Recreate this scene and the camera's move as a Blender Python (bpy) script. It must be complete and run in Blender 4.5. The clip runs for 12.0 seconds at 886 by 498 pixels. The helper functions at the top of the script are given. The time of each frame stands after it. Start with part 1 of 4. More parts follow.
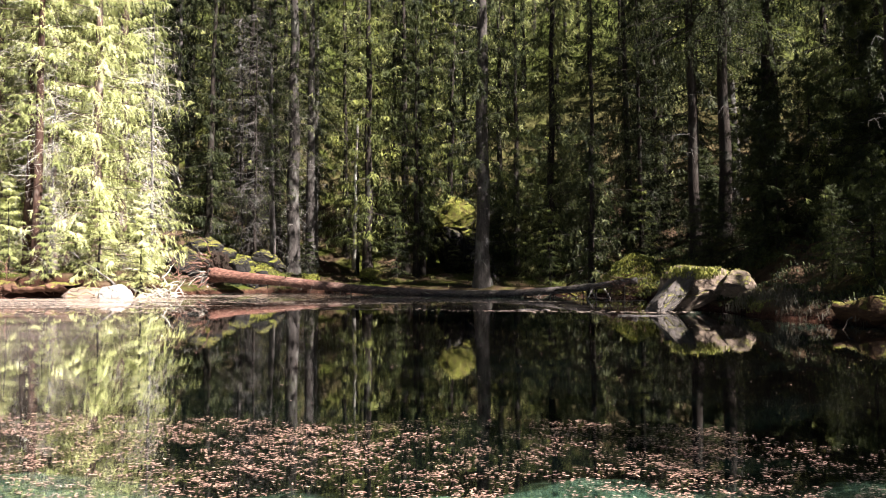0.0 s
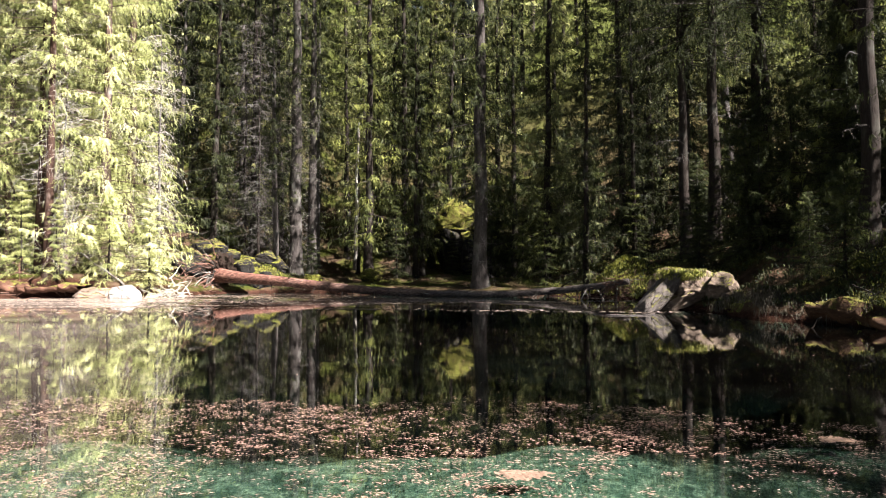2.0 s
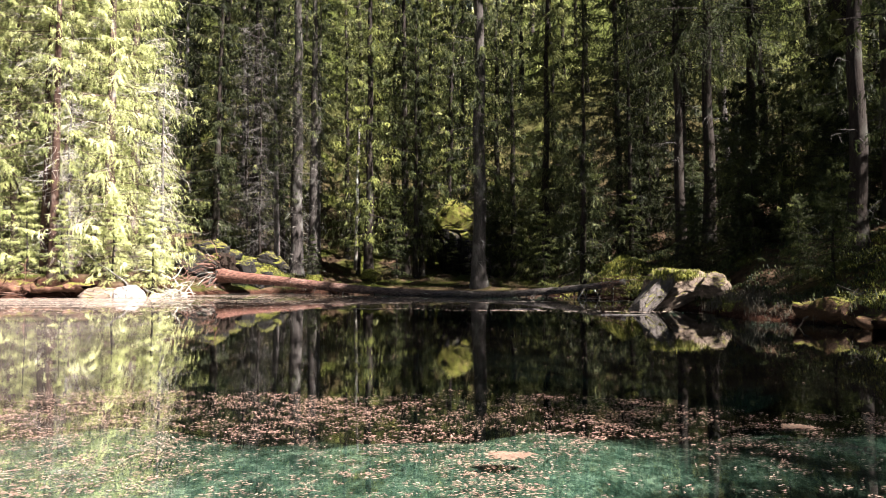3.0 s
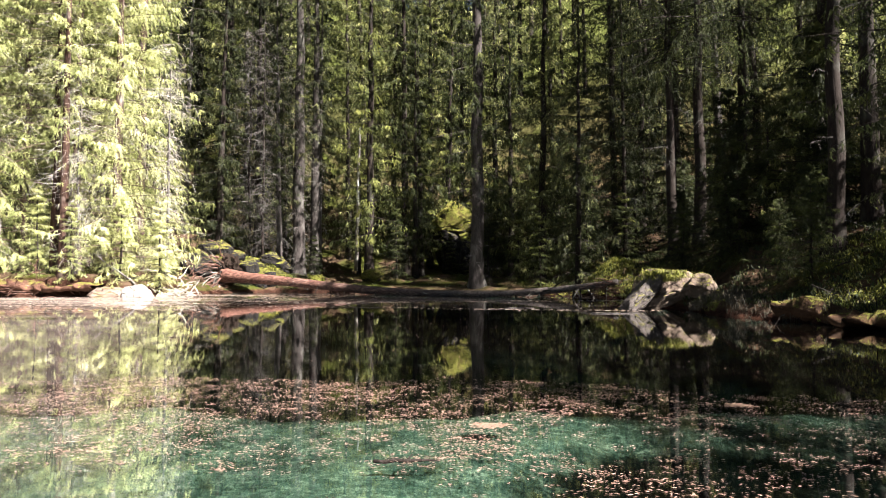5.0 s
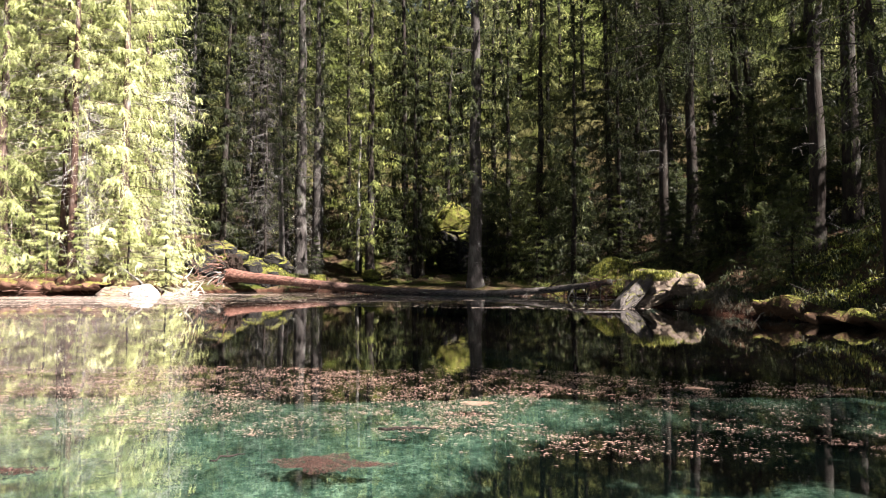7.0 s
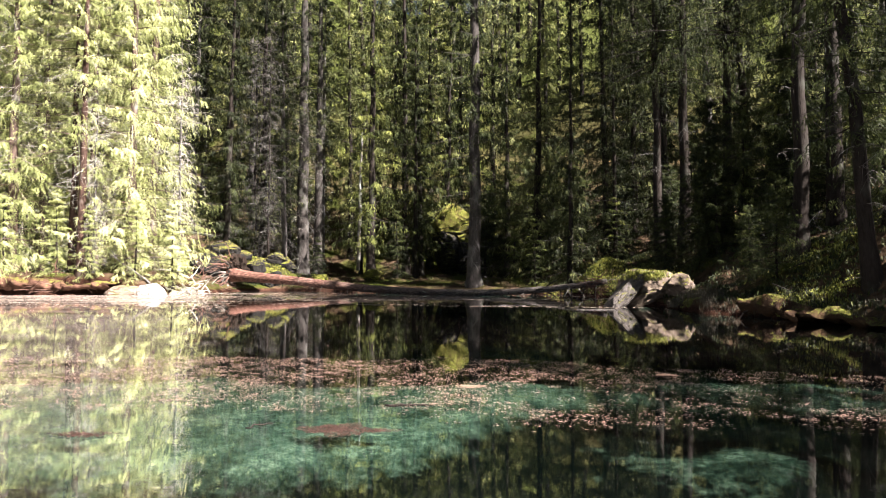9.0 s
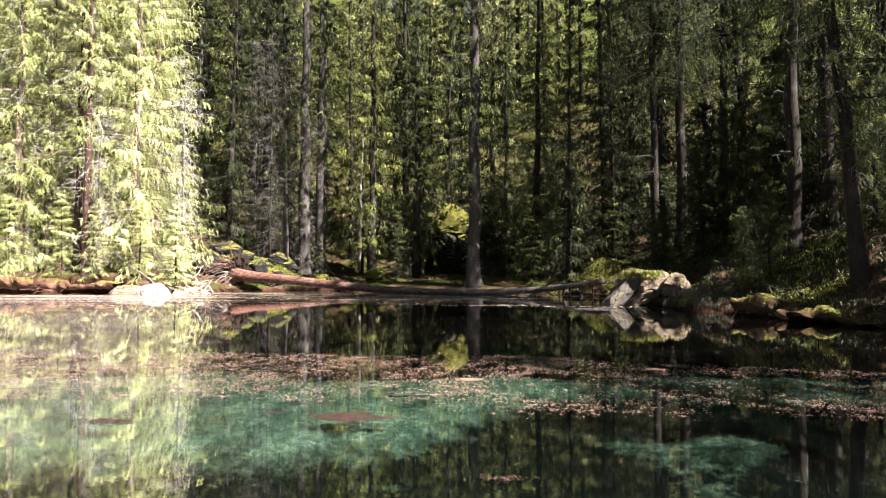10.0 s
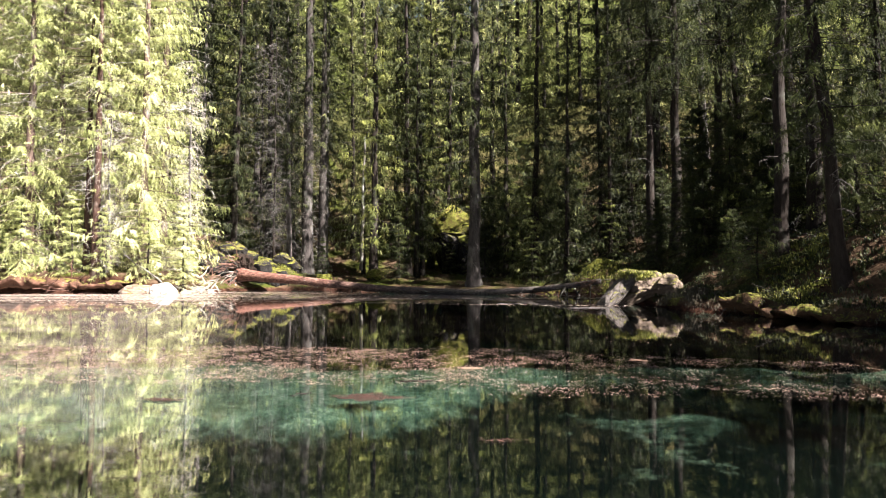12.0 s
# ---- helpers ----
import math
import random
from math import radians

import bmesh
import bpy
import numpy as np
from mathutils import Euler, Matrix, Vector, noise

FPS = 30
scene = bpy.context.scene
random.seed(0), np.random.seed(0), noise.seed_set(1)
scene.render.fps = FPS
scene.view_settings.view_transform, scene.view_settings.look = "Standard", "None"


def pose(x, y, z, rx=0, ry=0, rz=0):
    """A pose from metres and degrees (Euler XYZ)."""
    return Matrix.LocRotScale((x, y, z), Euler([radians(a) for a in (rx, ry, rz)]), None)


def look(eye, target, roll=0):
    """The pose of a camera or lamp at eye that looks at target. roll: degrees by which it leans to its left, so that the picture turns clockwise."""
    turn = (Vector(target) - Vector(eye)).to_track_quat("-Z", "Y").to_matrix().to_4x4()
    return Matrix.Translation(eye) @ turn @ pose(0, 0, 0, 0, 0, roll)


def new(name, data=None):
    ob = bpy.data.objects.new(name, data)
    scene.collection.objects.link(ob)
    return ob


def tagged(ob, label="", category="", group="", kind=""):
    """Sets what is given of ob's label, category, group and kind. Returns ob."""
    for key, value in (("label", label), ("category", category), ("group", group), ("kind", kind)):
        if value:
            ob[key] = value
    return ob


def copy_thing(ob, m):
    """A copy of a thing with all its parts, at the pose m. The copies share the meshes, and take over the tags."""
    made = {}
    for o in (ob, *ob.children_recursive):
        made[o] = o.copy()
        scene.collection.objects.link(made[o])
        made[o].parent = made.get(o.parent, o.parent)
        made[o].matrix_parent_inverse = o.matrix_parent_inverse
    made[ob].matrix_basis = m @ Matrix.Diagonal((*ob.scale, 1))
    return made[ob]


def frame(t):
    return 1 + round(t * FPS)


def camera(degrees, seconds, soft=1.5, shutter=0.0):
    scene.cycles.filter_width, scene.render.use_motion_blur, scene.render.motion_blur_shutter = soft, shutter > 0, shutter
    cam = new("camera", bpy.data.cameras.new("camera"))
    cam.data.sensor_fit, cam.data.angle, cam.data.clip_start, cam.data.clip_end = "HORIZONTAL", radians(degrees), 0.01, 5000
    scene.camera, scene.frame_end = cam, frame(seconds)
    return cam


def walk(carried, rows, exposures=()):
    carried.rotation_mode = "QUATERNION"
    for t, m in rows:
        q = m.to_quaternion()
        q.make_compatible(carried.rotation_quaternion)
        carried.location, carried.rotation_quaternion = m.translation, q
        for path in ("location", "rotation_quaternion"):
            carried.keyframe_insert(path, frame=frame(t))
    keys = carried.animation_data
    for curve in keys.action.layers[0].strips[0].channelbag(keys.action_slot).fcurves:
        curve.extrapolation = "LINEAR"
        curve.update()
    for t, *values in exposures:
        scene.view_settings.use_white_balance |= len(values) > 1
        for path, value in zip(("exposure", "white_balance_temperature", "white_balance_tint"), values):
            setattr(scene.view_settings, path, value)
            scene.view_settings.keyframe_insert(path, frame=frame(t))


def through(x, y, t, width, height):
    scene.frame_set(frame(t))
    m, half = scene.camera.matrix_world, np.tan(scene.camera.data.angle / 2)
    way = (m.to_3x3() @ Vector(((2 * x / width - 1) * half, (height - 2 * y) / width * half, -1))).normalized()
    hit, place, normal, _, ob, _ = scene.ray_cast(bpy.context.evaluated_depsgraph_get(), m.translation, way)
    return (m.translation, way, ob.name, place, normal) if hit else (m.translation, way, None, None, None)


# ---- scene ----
cam = camera(74.0, 12.0, soft=1.05)


def eye_at(t):
    """Eye and tilt of the slow backward glide over the pond."""
    s = t / 12
    x = 0.1862 * s + 0.3213 * s**2 - 0.3863 * s**3
    y = -3.7898 * s + 0.9023 * s**2 - 0.4496 * s**3
    z = 0.8093 + 0.2852 * s - 0.4823 * s**2 + 0.2386 * s**3
    return pose(x, y, z, 90 + 2.155 + 0.037 * s, 0, 0) @ pose(0, 0, 0, 0, 0, ROLL[0] + ROLL[1] * s)


ROLL = (-0.079, 0.297)
walk(cam, [(t, eye_at(t)) for t in (0, 1, 2, 3, 4, 5, 6, 7, 8, 9, 10, 11, 12)], [(0, 3.2), (6, 3.35), (12, 3.45)])

# ---- light ----
SUN_WAY = Vector((0.83, -0.50, 0.96)).normalized()
world = bpy.data.worlds.new("sky")
scene.world = world
world.use_nodes = True
wn = world.node_tree.nodes
sky = wn.new("ShaderNodeTexSky")
sky.sky_type = "NISHITA"
sky.sun_disc = False
sky.sun_elevation = math.asin(SUN_WAY.z)
sky.sun_rotation = math.atan2(SUN_WAY.x, SUN_WAY.y)
world.node_tree.links.new(sky.outputs[0], wn["Background"].inputs[0])
wn["Background"].inputs[1].default_value = 0.0105
sun = new("sun", bpy.data.lights.new("sun", "SUN"))
sun.data.energy = 5.0
sun.data.angle = radians(0.53)
sun.data.color = (1.0, 0.925, 0.895)
sun.matrix_world = look(SUN_WAY * 60, (0, 0, 0))

# ---- materials ----


class Nodes:
    def __init__(self, name):
        self.mat = bpy.data.materials.new(name)
        self.mat.use_nodes = True
        self.tree = self.mat.node_tree
        self.bsdf = self.tree.nodes["Principled BSDF"]
        self.out = self.tree.nodes["Material Output"]

    def add(self, kind, **values):
        node = self.tree.nodes.new(kind)
        for key, value in values.items():
            node.inputs[key.replace("_", " ")].default_value = value
        return node

    def link(self, a, b):
        self.tree.links.new(a, b)

    def where(self, scale=(1, 1, 1), local=True):
        co = self.add("ShaderNodeTexCoord")
        mp = self.add("ShaderNodeMapping")
        mp.inputs["Scale"].default_value = scale
        self.link(co.outputs["Object" if local else "Generated"], mp.inputs["Vector"])
        return mp.outputs[0]

    def noise(self, scale, detail=4.0, rough=0.6, vec=None):
        n = self.add("ShaderNodeTexNoise", Scale=scale, Detail=detail, Roughness=rough)
        if vec:
            self.link(vec, n.inputs["Vector"])
        return n.outputs["Fac"]

    def ramp(self, fac, stops):
        r = self.add("ShaderNodeValToRGB")
        el = r.color_ramp.elements
        while len(el) < len(stops):
            el.new(0.5)
        for e, (p, c) in zip(el, stops):
            e.position, e.color = p, (*c, 1)
        self.link(fac, r.inputs[0])
        return r.outputs[0]

    def mix(self, fac, a, b, blend="MIX"):
        m = self.add("ShaderNodeMix")
        m.data_type, m.blend_type = "RGBA", blend
        for value, slot in ((fac, 0), (a, 6), (b, 7)):
            if isinstance(value, (int, float)):
                m.inputs[slot].default_value = value
            elif isinstance(value, tuple):
                m.inputs[slot].default_value = (*value, 1)
            else:
                self.link(value, m.inputs[slot])
        return m.outputs[2]

    def math(self, op, a, b=0.0, clamp=False):
        m = self.add("ShaderNodeMath")
        m.operation, m.use_clamp = op, clamp
        for value, slot in ((a, 0), (b, 1)):
            if isinstance(value, (int, float)):
                m.inputs[slot].default_value = value
            else:
                self.link(value, m.inputs[slot])
        return m.outputs[0]

    def bump(self, height, strength=0.5, distance=0.02):
        b = self.add("ShaderNodeBump", Strength=strength, Distance=distance)
        self.link(height, b.inputs["Height"])
        self.link(b.outputs[0], self.bsdf.inputs["Normal"])
        return b.outputs[0]

    def colour(self, c, rough=0.8, spec=0.3):
        if isinstance(c, tuple):
            self.bsdf.inputs["Base Color"].default_value = (*c, 1)
        else:
            self.link(c, self.bsdf.inputs["Base Color"])
        self.bsdf.inputs["Roughness"].default_value = rough
        self.bsdf.inputs["Specular IOR Level"].default_value = spec
        return self.mat


def needles(name, dark, mid, light, through=0.35, grain=0.22):
    n = Nodes(name)
    geo = n.add("ShaderNodeNewGeometry")
    info = n.add("ShaderNodeObjectInfo")
    patch = n.noise(1.1, 3, 0.55, vec=n.where())
    f = n.math("ADD", n.math("MULTIPLY", geo.outputs["Random Per Island"], grain), n.math("MULTIPLY", n.math("SUBTRACT", patch, 0.28), 1.45))
    f = n.math("ADD", f, n.math("MULTIPLY", n.math("SUBTRACT", info.outputs["Random"], 0.5), 0.35))
    col = n.ramp(f, [(0.15, dark), (0.5, mid), (0.85, light)])
    n.colour(col, 0.6, 0.08)
    tr = n.add("ShaderNodeBsdfTranslucent")
    n.link(col, tr.inputs[0])
    ms = n.add("ShaderNodeMixShader")
    ms.inputs[0].default_value = through
    n.link(n.bsdf.outputs[0], ms.inputs[1])
    n.link(tr.outputs[0], ms.inputs[2])
    n.link(ms.outputs[0], n.out.inputs[0])
    return n.mat


def bark(name, dark, light, scale=1.0, lichen=(0.30, 0.31, 0.26), much=0.62):
    n = Nodes(name)
    v = n.where((9 * scale, 9 * scale, 2.2 * scale))
    a = n.noise(2.2, 6, 0.7, v)
    b = n.noise(0.9, 3, 0.5, n.where((3, 3, 1.5)))
    col = n.ramp(a, [(0.3, dark), (0.7, light)])
    col = n.mix(n.ramp(b, [(much - 0.08, (0, 0, 0)), (much + 0.1, (1, 1, 1))]), col, lichen)
    n.bump(a, 0.8, 0.03)
    return n.colour(col, 0.9, 0.04)


# One spruce foliage in lit and shaded copies: sun and shade put into colour.
M_NEEDLE_LIT = needles("needles_sunlit", (0.15, 0.168, 0.062), (0.36, 0.38, 0.16), (0.60, 0.60, 0.36), 0.42, 0.14)
M_NEEDLE = needles("needles_shaded", (0.010, 0.013, 0.006), (0.042, 0.051, 0.017), (0.19, 0.20, 0.055), 0.45, 0.16)
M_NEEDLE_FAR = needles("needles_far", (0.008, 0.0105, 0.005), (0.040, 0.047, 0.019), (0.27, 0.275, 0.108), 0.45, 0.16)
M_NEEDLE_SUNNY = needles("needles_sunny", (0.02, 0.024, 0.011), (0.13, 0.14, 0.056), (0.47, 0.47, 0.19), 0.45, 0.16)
# Far darker than spruce bark is: forest shade put into the base colour.
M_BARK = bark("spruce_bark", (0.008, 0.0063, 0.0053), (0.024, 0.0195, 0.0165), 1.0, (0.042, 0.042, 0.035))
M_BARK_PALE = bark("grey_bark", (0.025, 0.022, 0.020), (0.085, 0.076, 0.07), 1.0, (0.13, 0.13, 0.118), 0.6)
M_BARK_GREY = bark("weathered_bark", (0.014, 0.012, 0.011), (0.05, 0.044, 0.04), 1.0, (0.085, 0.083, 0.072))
# Reddish by nature, but lightened as well to look sunlit on the bank.
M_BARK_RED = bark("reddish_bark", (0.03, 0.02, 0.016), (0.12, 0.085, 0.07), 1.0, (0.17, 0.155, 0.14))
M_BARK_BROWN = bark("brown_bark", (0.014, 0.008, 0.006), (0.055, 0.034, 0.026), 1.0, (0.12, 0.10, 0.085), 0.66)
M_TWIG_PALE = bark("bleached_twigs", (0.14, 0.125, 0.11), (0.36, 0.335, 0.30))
M_ROOT = bark("red_roots", (0.03, 0.016, 0.012), (0.15, 0.085, 0.065), 1.0, (0.22, 0.17, 0.14))
M_SOIL = bark("dark_soil", (0.004, 0.003, 0.0025), (0.018, 0.012, 0.009), 1.0, (0.02, 0.017, 0.012))
M_TWIG = bark("dead_twigs", (0.05, 0.045, 0.04), (0.17, 0.155, 0.135))


def log_material():
    n = Nodes("fallen_log_bark")
    geo = n.add("ShaderNodeNewGeometry")
    sep = n.add("ShaderNodeSeparateXYZ")
    n.link(geo.outputs["Position"], sep.inputs[0])
    a = n.noise(5.0, 8, 0.75, n.where((1.0, 4, 4)))
    b = n.noise(1.4, 4, 0.6, n.where((0.8, 2, 2)))
    along = n.math("ADD", n.math("MULTIPLY", sep.outputs[0], -0.16), n.math("ADD", n.math("MULTIPLY", b, 1.0), -0.45), True)
    red = n.ramp(a, [(0.36, (0.018, 0.0075, 0.0055)), (0.5, (0.072, 0.029, 0.019)), (0.64, (0.17, 0.095, 0.07))])
    grey = n.ramp(a, [(0.38, (0.012, 0.009, 0.0075)), (0.62, (0.11, 0.092, 0.08))])
    n.bump(a, 0.7, 0.03)
    return n.colour(n.mix(along, grey, red), 0.8, 0.25)


M_LOG = log_material()


def ground_material():
    n = Nodes("forest_floor")
    geo = n.add("ShaderNodeNewGeometry")
    sep = n.add("ShaderNodeSeparateXYZ")
    n.link(geo.outputs["Position"], sep.inputs[0])
    big = n.noise(0.55, 4, 0.6, n.where())
    mid = n.noise(4.0, 6, 0.65, n.where())
    fine = n.noise(38.0, 5, 0.7, n.where())
    moss = n.ramp(fine, [(0.25, (0.012, 0.015, 0.004)), (0.6, (0.036, 0.041, 0.009)), (0.85, (0.08, 0.08, 0.022))])
    litter = n.ramp(mid, [(0.3, (0.018, 0.012, 0.008)), (0.55, (0.05, 0.033, 0.021)), (0.8, (0.075, 0.053, 0.037))])
    shady = n.math("MULTIPLY", n.math("SUBTRACT", sep.outputs[0], 5.2), 0.03, True)
    hill = n.math("MULTIPLY", n.math("SUBTRACT", sep.outputs[1], 33.0), 0.03, True)
    land = n.mix(n.ramp(n.math("SUBTRACT", big, shady), [(0.46, (0, 0, 0)), (0.60, (1, 1, 1))]), litter, moss)
    land = n.mix(n.math("MULTIPLY", hill, 1.6, True), land, n.ramp(mid, [(0.3, (0.010, 0.013, 0.004)), (0.7, (0.05, 0.058, 0.016))]))
    flecks = n.noise(17.0, 6, 0.75, n.where((1.0, 1.2, 0.2)))
    grit = n.noise(60.0, 4, 0.7, n.where((1.0, 1.0, 0.2)))
    silt = n.ramp(n.math("ADD", n.math("ADD", n.math("MULTIPLY", mid, 0.22), n.math("MULTIPLY", flecks, 0.43)), n.math("MULTIPLY", grit, 0.35)), [(0.37, (0.010, 0.022, 0.016)), (0.5, (0.050, 0.084, 0.062)), (0.62, (0.24, 0.28, 0.20))])
    silt = n.mix(n.ramp(grit, [(0.60, (0, 0, 0)), (0.70, (0.8, 0.8, 0.8))]), silt, (0.02, 0.03, 0.022))
    silt = n.mix(n.ramp(big, [(0.54, (0, 0, 0)), (0.70, (0.7, 0.7, 0.7))]), silt, (0.05, 0.062, 0.03))
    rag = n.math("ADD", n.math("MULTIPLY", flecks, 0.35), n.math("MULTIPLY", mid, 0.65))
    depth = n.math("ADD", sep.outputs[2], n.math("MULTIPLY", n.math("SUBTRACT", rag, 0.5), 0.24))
    # Deep bed goes near black: light lost in the water, put into colour.
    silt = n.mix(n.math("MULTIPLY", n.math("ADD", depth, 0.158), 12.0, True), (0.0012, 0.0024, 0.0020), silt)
    soil = n.ramp(n.math("ADD", n.math("MULTIPLY", mid, 0.5), n.math("MULTIPLY", fine, 0.5)), [(0.36, (0.005, 0.003, 0.002)), (0.5, (0.02, 0.010, 0.007)), (0.66, (0.07, 0.036, 0.024))])
    raw = n.math("ADD", n.math("MULTIPLY", n.math("LESS_THAN", sep.outputs[0], -9.4), 0.24), n.math("MULTIPLY", n.math("LESS_THAN", sep.outputs[0], -11.2), 0.26))
    edge = n.math("ADD", n.math("SUBTRACT", sep.outputs[2], raw), n.math("MULTIPLY", mid, 0.12))
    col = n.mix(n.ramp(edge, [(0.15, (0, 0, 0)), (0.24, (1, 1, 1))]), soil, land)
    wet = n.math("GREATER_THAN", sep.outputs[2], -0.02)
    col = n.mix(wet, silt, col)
    n.bump(n.math("ADD", fine, n.math("MULTIPLY", mid, 2.0)), 0.9, 0.03)
    return n.colour(col, 0.95, 0.0)


M_GROUND = ground_material()


def rock_material(name, dark, light, moss_at):
    n = Nodes(name)
    geo = n.add("ShaderNodeNewGeometry")
    sep = n.add("ShaderNodeSeparateXYZ")
    n.link(geo.outputs["Normal"], sep.inputs[0])
    a = n.noise(2.4, 8, 0.7, n.where((1, 1, 2.5)))
    b = n.noise(26.0, 4, 0.7, n.where())
    c = n.noise(1.1, 4, 0.6, n.where())
    col = n.ramp(a, [(0.3, dark), (0.65, light)])
    col = n.mix(n.ramp(b, [(0.62, (0, 0, 0)), (0.7, (1, 1, 1))]), col, tuple(min(0.5, 2.2 * c) for c in light))
    moss = n.ramp(b, [(0.3, (0.02, 0.024, 0.005)), (0.5, (0.07, 0.075, 0.013)), (0.72, (0.15, 0.147, 0.032))])
    moss = n.mix(n.ramp(n.noise(4.5, 5, 0.6, n.where()), [(0.42, (0, 0, 0)), (0.62, (0.85, 0.85, 0.85))]), moss, (0.05, 0.038, 0.014))
    up = n.math("ADD", sep.outputs[2], n.math("MULTIPLY", n.math("SUBTRACT", c, 0.5), 1.6))
    up = n.math("ADD", up, n.math("MULTIPLY", n.math("SUBTRACT", b, 0.5), 1.5))
    up = n.math("SUBTRACT", up, min(moss_at, 0))
    col = n.mix(n.ramp(up, [(max(moss_at, 0), (0, 0, 0)), (min(max(moss_at, 0) + 0.12, 1), (1, 1, 1))]), col, moss)
    n.bump(n.math("ADD", a, n.math("MULTIPLY", b, 0.4)), 0.9, 0.05)
    return n.colour(col, 0.9, 0.06)


# Near-black base: the deep shade around the forest boulders is put into it.
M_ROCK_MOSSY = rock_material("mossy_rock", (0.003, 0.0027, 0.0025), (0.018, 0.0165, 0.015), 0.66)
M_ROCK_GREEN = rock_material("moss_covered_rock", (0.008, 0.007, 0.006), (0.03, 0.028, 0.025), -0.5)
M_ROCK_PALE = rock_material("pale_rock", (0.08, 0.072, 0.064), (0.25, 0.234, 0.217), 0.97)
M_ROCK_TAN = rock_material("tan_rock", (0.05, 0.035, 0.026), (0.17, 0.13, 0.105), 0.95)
M_ROCK_BROWN = rock_material("brown_boulder", (0.022, 0.016, 0.012), (0.13, 0.10, 0.078), 0.72)
M_TURF = rock_material("mossy_turf", (0.006, 0.004, 0.003), (0.06, 0.034, 0.019), 0.84)
M_LITTER = rock_material("needle_litter", (0.012, 0.006, 0.004), (0.085, 0.045, 0.03), 0.99)
M_ROCK_GREY = rock_material("grey_boulder", (0.014, 0.012, 0.0105), (0.085, 0.074, 0.067), 0.8)


def water_material():
    n = Nodes("pond_water")
    n.tree.nodes.remove(n.bsdf)
    facing = n.add("ShaderNodeLayerWeight", Blend=0.5)
    fres = n.math("ADD", n.math("MULTIPLY", n.math("POWER", facing.outputs["Facing"], 1.75), 0.96), 0.04)
    gloss = n.add("ShaderNodeBsdfGlossy", Roughness=0.005)
    clear = n.add("ShaderNodeBsdfTransparent")
    clear.inputs[0].default_value = (0.80, 0.91, 0.87, 1)
    r1 = n.noise(3.2, 3, 0.55, n.where((1.0, 2.2, 1)))
    r2 = n.noise(22.0, 2, 0.5, n.where((1.0, 2.0, 1)))
    b = n.add("ShaderNodeBump", Strength=0.014, Distance=0.02)
    n.link(n.math("ADD", r1, n.math("MULTIPLY", r2, 0.22)), b.inputs["Height"])
    n.link(b.outputs[0], gloss.inputs["Normal"])
    n.link(b.outputs[0], facing.inputs["Normal"])
    ms = n.add("ShaderNodeMixShader")
    n.link(fres, ms.inputs[0])
    n.link(clear.outputs[0], ms.inputs[1])
    n.link(gloss.outputs[0], ms.inputs[2])
    n.link(ms.outputs[0], n.out.inputs[0])
    return n.mat


M_WATER = water_material()


def pollen_glare_material():
    """A thin dusty skin on the water, in wind-drawn streaks. Its west side paints in tree reflection."""
    n = Nodes("pollen_and_glare")
    n.colour((0.42, 0.35, 0.30), 0.9, 0.0)
    geo = n.add("ShaderNodeNewGeometry")
    sep = n.add("ShaderNodeSeparateXYZ")
    n.link(geo.outputs["Position"], sep.inputs[0])
    x, y = sep.outputs[0], sep.outputs[1]
    wind = n.noise(1.0, 5, 0.65, n.where((0.25, 1.6, 1)))
    fine = n.noise(9.0, 4, 0.7, n.where((0.6, 2.0, 1)))
    streak = n.ramp(n.math("ADD", n.math("MULTIPLY", wind, 0.7), n.math("MULTIPLY", fine, 0.3)), [(0.40, (0.15, 0.15, 0.15)), (0.62, (1, 1, 1))])
    # Pale veil where the bright bank mirrors: reflection painted into the skin.
    west_glare = n.math("MULTIPLY", n.math("SUBTRACT", n.math("MULTIPLY", y, -0.40), n.math("ADD", x, 0.6)), 0.6, True)
    west_glare = n.math("MULTIPLY", west_glare, n.math("MULTIPLY", n.math("ADD", y, 0.9), 0.45, True))
    shore = n.math("MULTIPLY", n.math("SUBTRACT", y, 12.0), 0.2, True)
    much = n.math("ADD", n.math("MULTIPLY", west_glare, n.math("ADD", n.math("MULTIPLY", shore, 0.24), 0.09)), n.math("ADD", n.math("MULTIPLY", shore, 0.04), 0.0008))
    clear = n.add("ShaderNodeBsdfTransparent")
    ms = n.add("ShaderNodeMixShader")
    n.link(n.math("MULTIPLY", much, streak), ms.inputs[0])
    n.link(clear.outputs[0], ms.inputs[1])
    n.link(n.bsdf.outputs[0], ms.inputs[2])
    n.link(ms.outputs[0], n.out.inputs[0])
    return n.mat


M_POLLEN_GLARE = pollen_glare_material()


def leaf_material(name, stops, wet=0.65, spec=0.12):
    n = Nodes(name)
    geo = n.add("ShaderNodeNewGeometry")
    col = n.ramp(geo.outputs["Random Per Island"], stops)
    return n.colour(col, wet, spec)


M_LEAF = leaf_material("fallen_leaves", [(0.0, (0.045, 0.026, 0.020)), (0.3, (0.10, 0.061, 0.047)), (0.8, (0.18, 0.113, 0.087)), (1.0, (0.23, 0.155, 0.112))], 0.4, 0.3)
M_FILM = leaf_material("pollen_film", [(0.0, (0.10, 0.07, 0.055)), (1.0, (0.22, 0.175, 0.14))])
M_MAT = leaf_material("leaf_mats", [(0.0, (0.08, 0.05, 0.036)), (1.0, (0.17, 0.118, 0.085))])
M_DEBRIS = leaf_material("rotting_debris", [(0.0, (0.006, 0.004, 0.003)), (0.7, (0.026, 0.013, 0.010)), (1.0, (0.07, 0.036, 0.028))])
